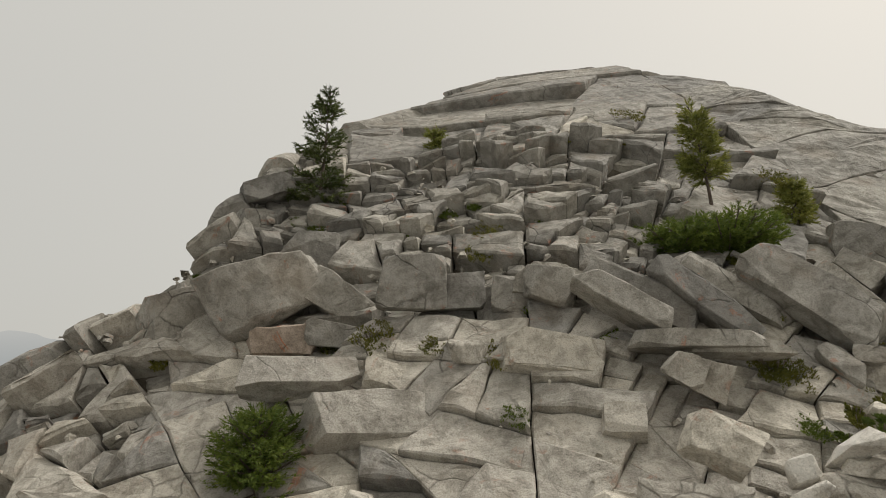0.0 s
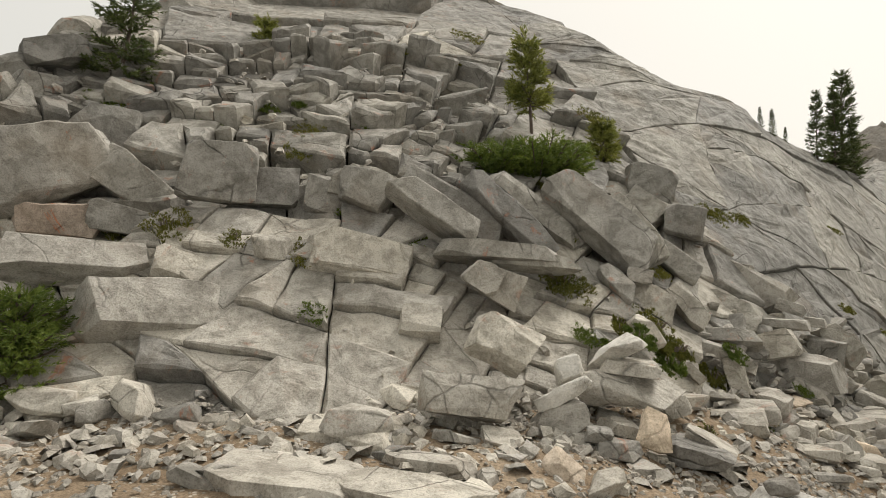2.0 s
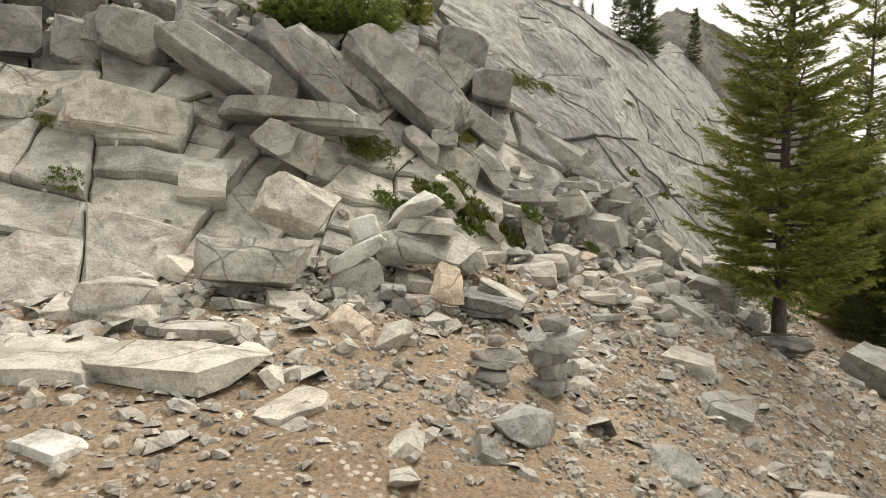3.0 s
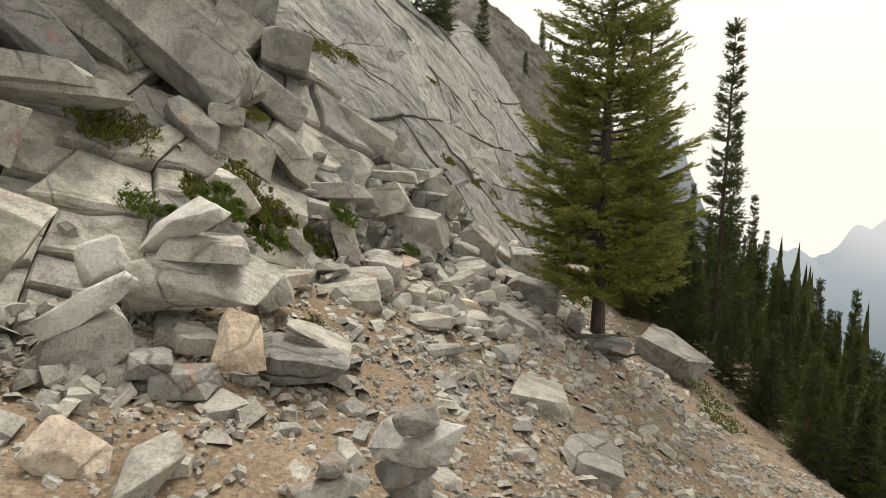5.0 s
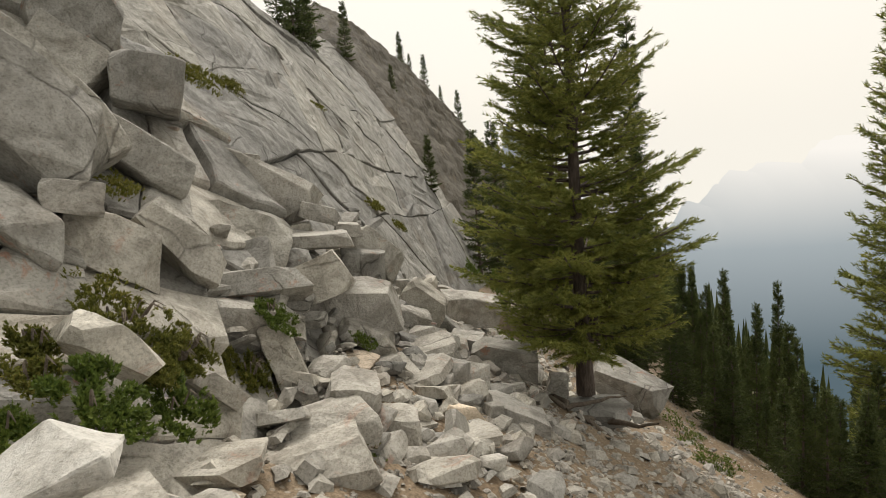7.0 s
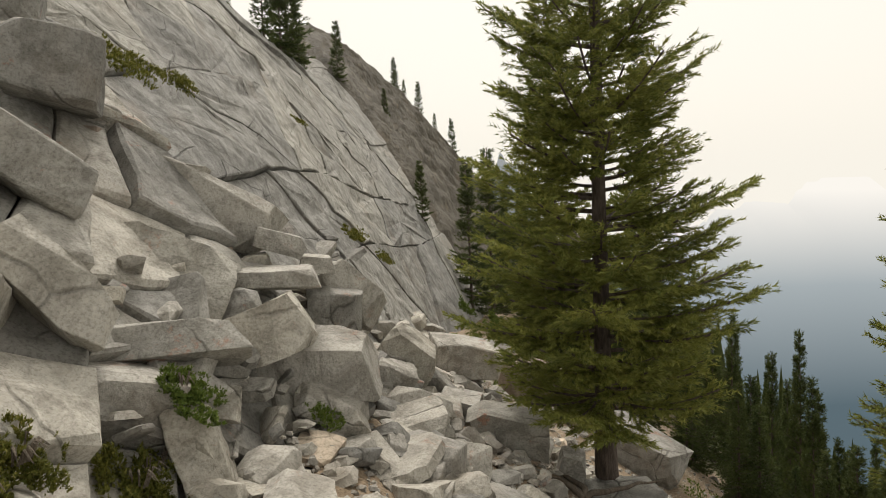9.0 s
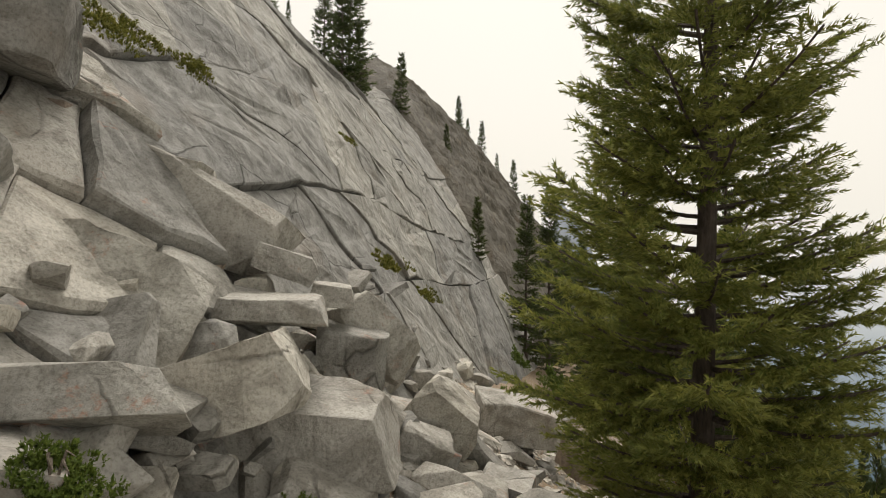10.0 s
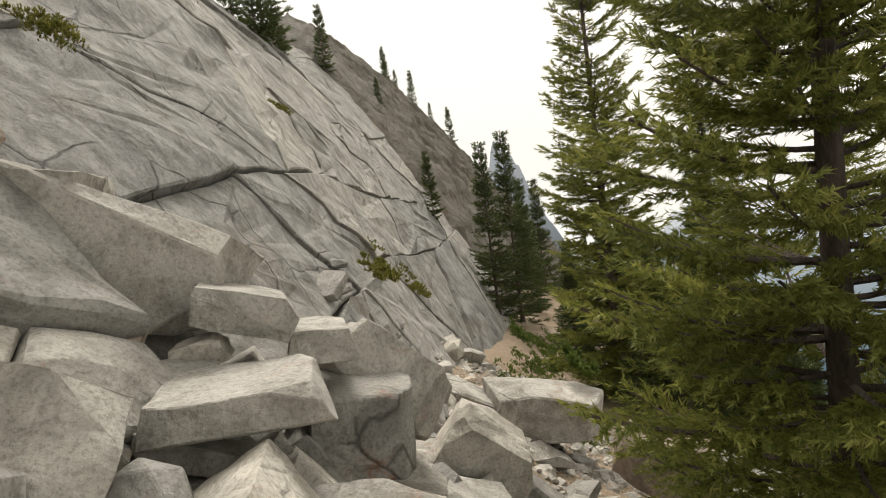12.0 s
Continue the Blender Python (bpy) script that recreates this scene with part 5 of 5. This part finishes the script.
plant("moss_clump", 12.00, 7.04, 0.65, 0.18, 0.06, M_MOSS, "mossy strip along a crack of the slab", 336, 80, 0.035, 0)
plant("grass_clump", 23.54, 9.66, land(23.54, 9.66), 0.44, 0.11, M_MOSS, "grassy strip along the trail at the slab's foot", 337, 200, 0.045, 0)
plant("grass_clump", 16.81, 6.56, land(16.81, 6.56), 0.44, 0.16, M_GRASS, "green grass along the outer edge of the trail", 338, 300, 0.050, 0)
plant("grass_clump", 14.80, 5.81, land(14.80, 5.81), 0.40, 0.13, M_GRASS, "green grass along the outer edge of the trail", 339, 260, 0.050, 0)
plant("grass_clump", 10.01, 2.28, land(10.01, 2.28), 0.44, 0.09, M_GRASS, "green grass along the edge of the slope", 340, 220, 0.040, 0)
plant("grass_clump", 8.89, 1.93, land(8.89, 1.93), 0.44, 0.11, M_GRASS, "green grass along the edge of the slope", 341, 220, 0.045, 0)
plant("low_bush", 12.67, 3.48, land(12.67, 3.48), 0.31, 0.44, M_AUTUMN, "rusty autumn bush at the edge of the slope", 401, 260, 0.05, 4)
plant("low_bush", 2.54, 0.72, land(2.54, 0.72), 0.14, 0.12, M_GRASS, "green seedling on the dirt beside the trail", 402, 90, 0.03, 0)
for k in range(14):
    x = 10.6 + 0.55 * k
    y = float(foot_y(x)) - 1.15 - 0.25 * math.sin(k * 1.7)
    plant("grass_clump", x, y, land(x, y), 0.42, 0.2, M_GRASS, "green grass along the outer edge of the trail", 410 + k, 120, 0.06)
tuft = random.Random(71)
for k in range(30):
    x, v = tuft.uniform(-2.6, 4.2), tuft.uniform(1.6, 6.6)
    q = face(x, v) + face_normal(x, v) * (rough_face(x, v) - 0.03)
    plant("moss_clump", q[0], q[1], q[2], tuft.uniform(0.08, 0.2), 0.09, tuft.choice((M_MOSS, M_GRASS)), "green moss in a crack of the face", 450 + k, 55, 0.045)
plant("low_plants", 3.81, 3.92, 0.91, 0.13, 0.11, M_GRASS, "bright green low plants between pale slabs", 600, 260, 0.035, 2)
plant("low_plants", 3.28, 3.60, 1.16, 0.12, 0.05, M_GRASS, "bright green low plants between pale slabs", 601, 220, 0.035, 2)
plant("low_plants", 3.82, 3.99, 1.03, 0.07, 0.09, M_MOSS, "mossy clump between slabs", 602, 180, 0.035, 5)
plant("moss_clump", 4.66, 4.31, 0.70, 0.12, 0.20, M_MOSS, "mossy clump beside an upright stone", 603, 260, 0.03, 8)
plant("moss_clump", 3.47, 4.10, 1.22, 0.06, 0.14, M_MOSS, "mossy clump between slabs", 604, 200, 0.03, 6)
plant("heather", 3.91, 4.23, 1.19, 0.22, 0.09, M_MOSS, "brownish green heather between slabs", 605, 300, 0.035, 12)
plant("heather", 4.07, 4.14, 0.98, 0.09, 0.08, M_MOSS, "dry heather and twigs between boulders", 606, 150, 0.03, 10)
plant("moss_clump", 4.94, 4.30, 0.92, 0.12, 0.08, M_GRASS, "green moss beneath a boulder", 607, 160, 0.028, 0)
plant("low_plants", 3.27, 3.98, 1.06, 0.07, 0.06, M_GRASS, "bright green low plants between pale slabs", 608, 180, 0.035, 2)
plant("moss_clump", 4.58, 3.66, 0.26, 0.08, 0.09, M_GRASS, "green moss beside a flat-topped boulder", 609, 130, 0.028, 0)
plant("moss_clump", 4.60, 3.64, 0.46, 0.06, 0.05, M_MOSS, "small mossy clump on the dirt", 610, 70, 0.025, 2)
plant("moss_clump", 5.10, 6.24, 2.61, 0.11, 0.13, M_MOSS, "mossy clump in a crack between slabs", 611, 110, 0.035, 0)
plant("moss_clump", 4.53, 4.87, 1.71, 0.12, 0.05, M_MOSS, "mossy strip along a crack between slabs", 612, 110, 0.03, 0)
plant("moss_clump", 6.84, 3.22, -0.59, 0.09, 0.10, M_GRASS, "green moss in the rubble", 613, 80, 0.03, 0)
plant("heather", 3.46, 5.88, 1.56, 0.24, 0.22, M_MOSS, "brownish green heather under a ledge", 614, 220, 0.035, 9)
plant("heather", 3.34, 4.72, 1.59, 0.27, 0.15, M_MOSS, "brownish green heather under a ledge", 615, 240, 0.035, 9)
plant("moss_clump", 3.47, 5.59, 2.13, 0.10, 0.15, M_MOSS, "mossy clump in a crack between slabs", 616, 100, 0.035, 0)
plant("moss_clump", 3.64, 5.20, 2.12, 0.12, 0.07, M_MOSS, "mossy clump in a crack between slabs", 617, 90, 0.03, 0)
plant("moss_clump", 4.88, 6.02, 2.52, 0.12, 0.13, M_GRASS, "green moss between blocks of the face", 618, 90, 0.03, 0)
plant("moss_clump", 5.93, 5.59, 2.47, 0.22, 0.12, M_MOSS, "mossy strip along a crack of the slab", 619, 110, 0.035, 0)
plant("moss_clump", 6.79, 5.95, 2.49, 0.14, 0.12, M_MOSS, "mossy strip along a crack of the slab", 620, 80, 0.03, 0)
plant("moss_clump", 3.32, 3.88, 1.19, 0.08, 0.10, M_MOSS, "mossy clump between slabs", 621, 120, 0.03, 4)
plant("moss_clump", 3.04, 4.01, 1.16, 0.10, 0.07, M_GRASS, "green moss between slabs", 622, 100, 0.028, 0)
plant("moss_clump", 3.54, 3.23, 0.51, 0.07, 0.07, M_MOSS, "small mossy clump on the dirt", 623, 80, 0.022, 3)
plant("moss_clump", 4.61, 3.63, 0.39, 0.09, 0.10, M_GRASS, "green moss beside a flat-topped boulder", 624, 90, 0.025, 0)
plant("moss_clump", 5.77, 4.28, 0.55, 0.09, 0.06, M_GRASS, "green moss in the rubble", 625, 110, 0.025, 0)
plant("seedling", 4.94, 4.36, 0.94, 0.07, 0.15, M_GRASS, "green seedling in a crack of the slabs", 626, 130, 0.03, 5)
plant("heather", 4.77, 4.39, 0.68, 0.15, 0.19, M_MOSS, "brownish green heather between boulders", 627, 320, 0.03, 12)
plant("heather", 4.24, 4.27, 0.97, 0.13, 0.13, M_MOSS, "dry heather and twigs between boulders", 628, 320, 0.03, 18)
plant("moss_clump", 6.18, 5.69, 2.50, 0.15, 0.06, M_MOSS, "mossy strip along a crack of the slab", 629, 100, 0.03, 0)
plant("moss_clump", 6.80, 5.92, 2.51, 0.10, 0.08, M_MOSS, "mossy clump in a crack of the slab", 630, 80, 0.03, 0)
plant("moss_clump", 10.48, 7.39, 2.65, 0.11, 0.10, M_MOSS, "mossy clump in a crack of the slab", 631, 60, 0.035, 0)
plant("moss_clump", 7.33, 4.92, 1.33, 0.08, 0.05, M_MOSS, "mossy strip along a crack of the slab", 632, 60, 0.035, 0)
plant("moss_clump", 8.61, 5.32, 1.00, 0.08, 0.05, M_MOSS, "mossy strip along a crack of the slab", 633, 60, 0.035, 0)
plant("grass_clump", 10.91, 5.33, 0.03, 0.12, 0.20, M_GRASS, "green grass along the foot of the slab", 634, 100, 0.05, 0)
plant("grass_clump", 9.98, 4.59, -0.00, 0.14, 0.26, M_GRASS, "green grass along the outer edge of the trail", 635, 160, 0.05, 0)


# ---- distance ----
def ridge(name, x, y, width, depth, low, high, turn, seed, mat, label, peaks=3.0, wave=0.3):
    """A far mountain ridge; its smoke is only painted into the material's glow."""
    n = 480
    vs, fs = [], []
    for i in range(n + 1):
        u = i / n * 2 - 1
        top = low + (high - low) * max(0.0, 1 - abs(u) ** 1.6) * (0.78 + wave * fbm(u * peaks, seed, 0, 6) + 0.16 * wave * fbm(u * 14, seed, 3, 6))
        for k in range(6):
            f = k / 5
            vs.append((u * width, depth * (f - 0.5), low + (top - low) * math.sin(math.pi * min(f, 0.5))))
    for i in range(n):
        for k in range(5):
            a = i * 6 + k
            fs.append((a, a + 1, a + 7, a + 6))
    ob = link_mesh(name, vs, fs, mat, smooth=True)
    ob.matrix_world = pose(x, y, 0, 0, 0, turn)
    return tagged(ob, label, "mountain", kind="structure")


ridge("backdrop_mountain", 3380, -900, 3400, 900, -1700, 220, -75, 2.0, M_HILL, "blue mountain across the valley, smoke haze painted in")
ridge("backdrop_ridge", -1985, 3438, 3200, 900, -1600, 920, 30, 7.0, M_HILL_FAR, "dim blue ridge with grey smoke haze painted in", wave=0.04)
ridge("backdrop_peak", 486, 142, 85, 60, -160, 66, -75.5, 12.0, M_PEAK, "bare grey peak beyond the dome, smoke haze painted in", 3.0, 0.1)
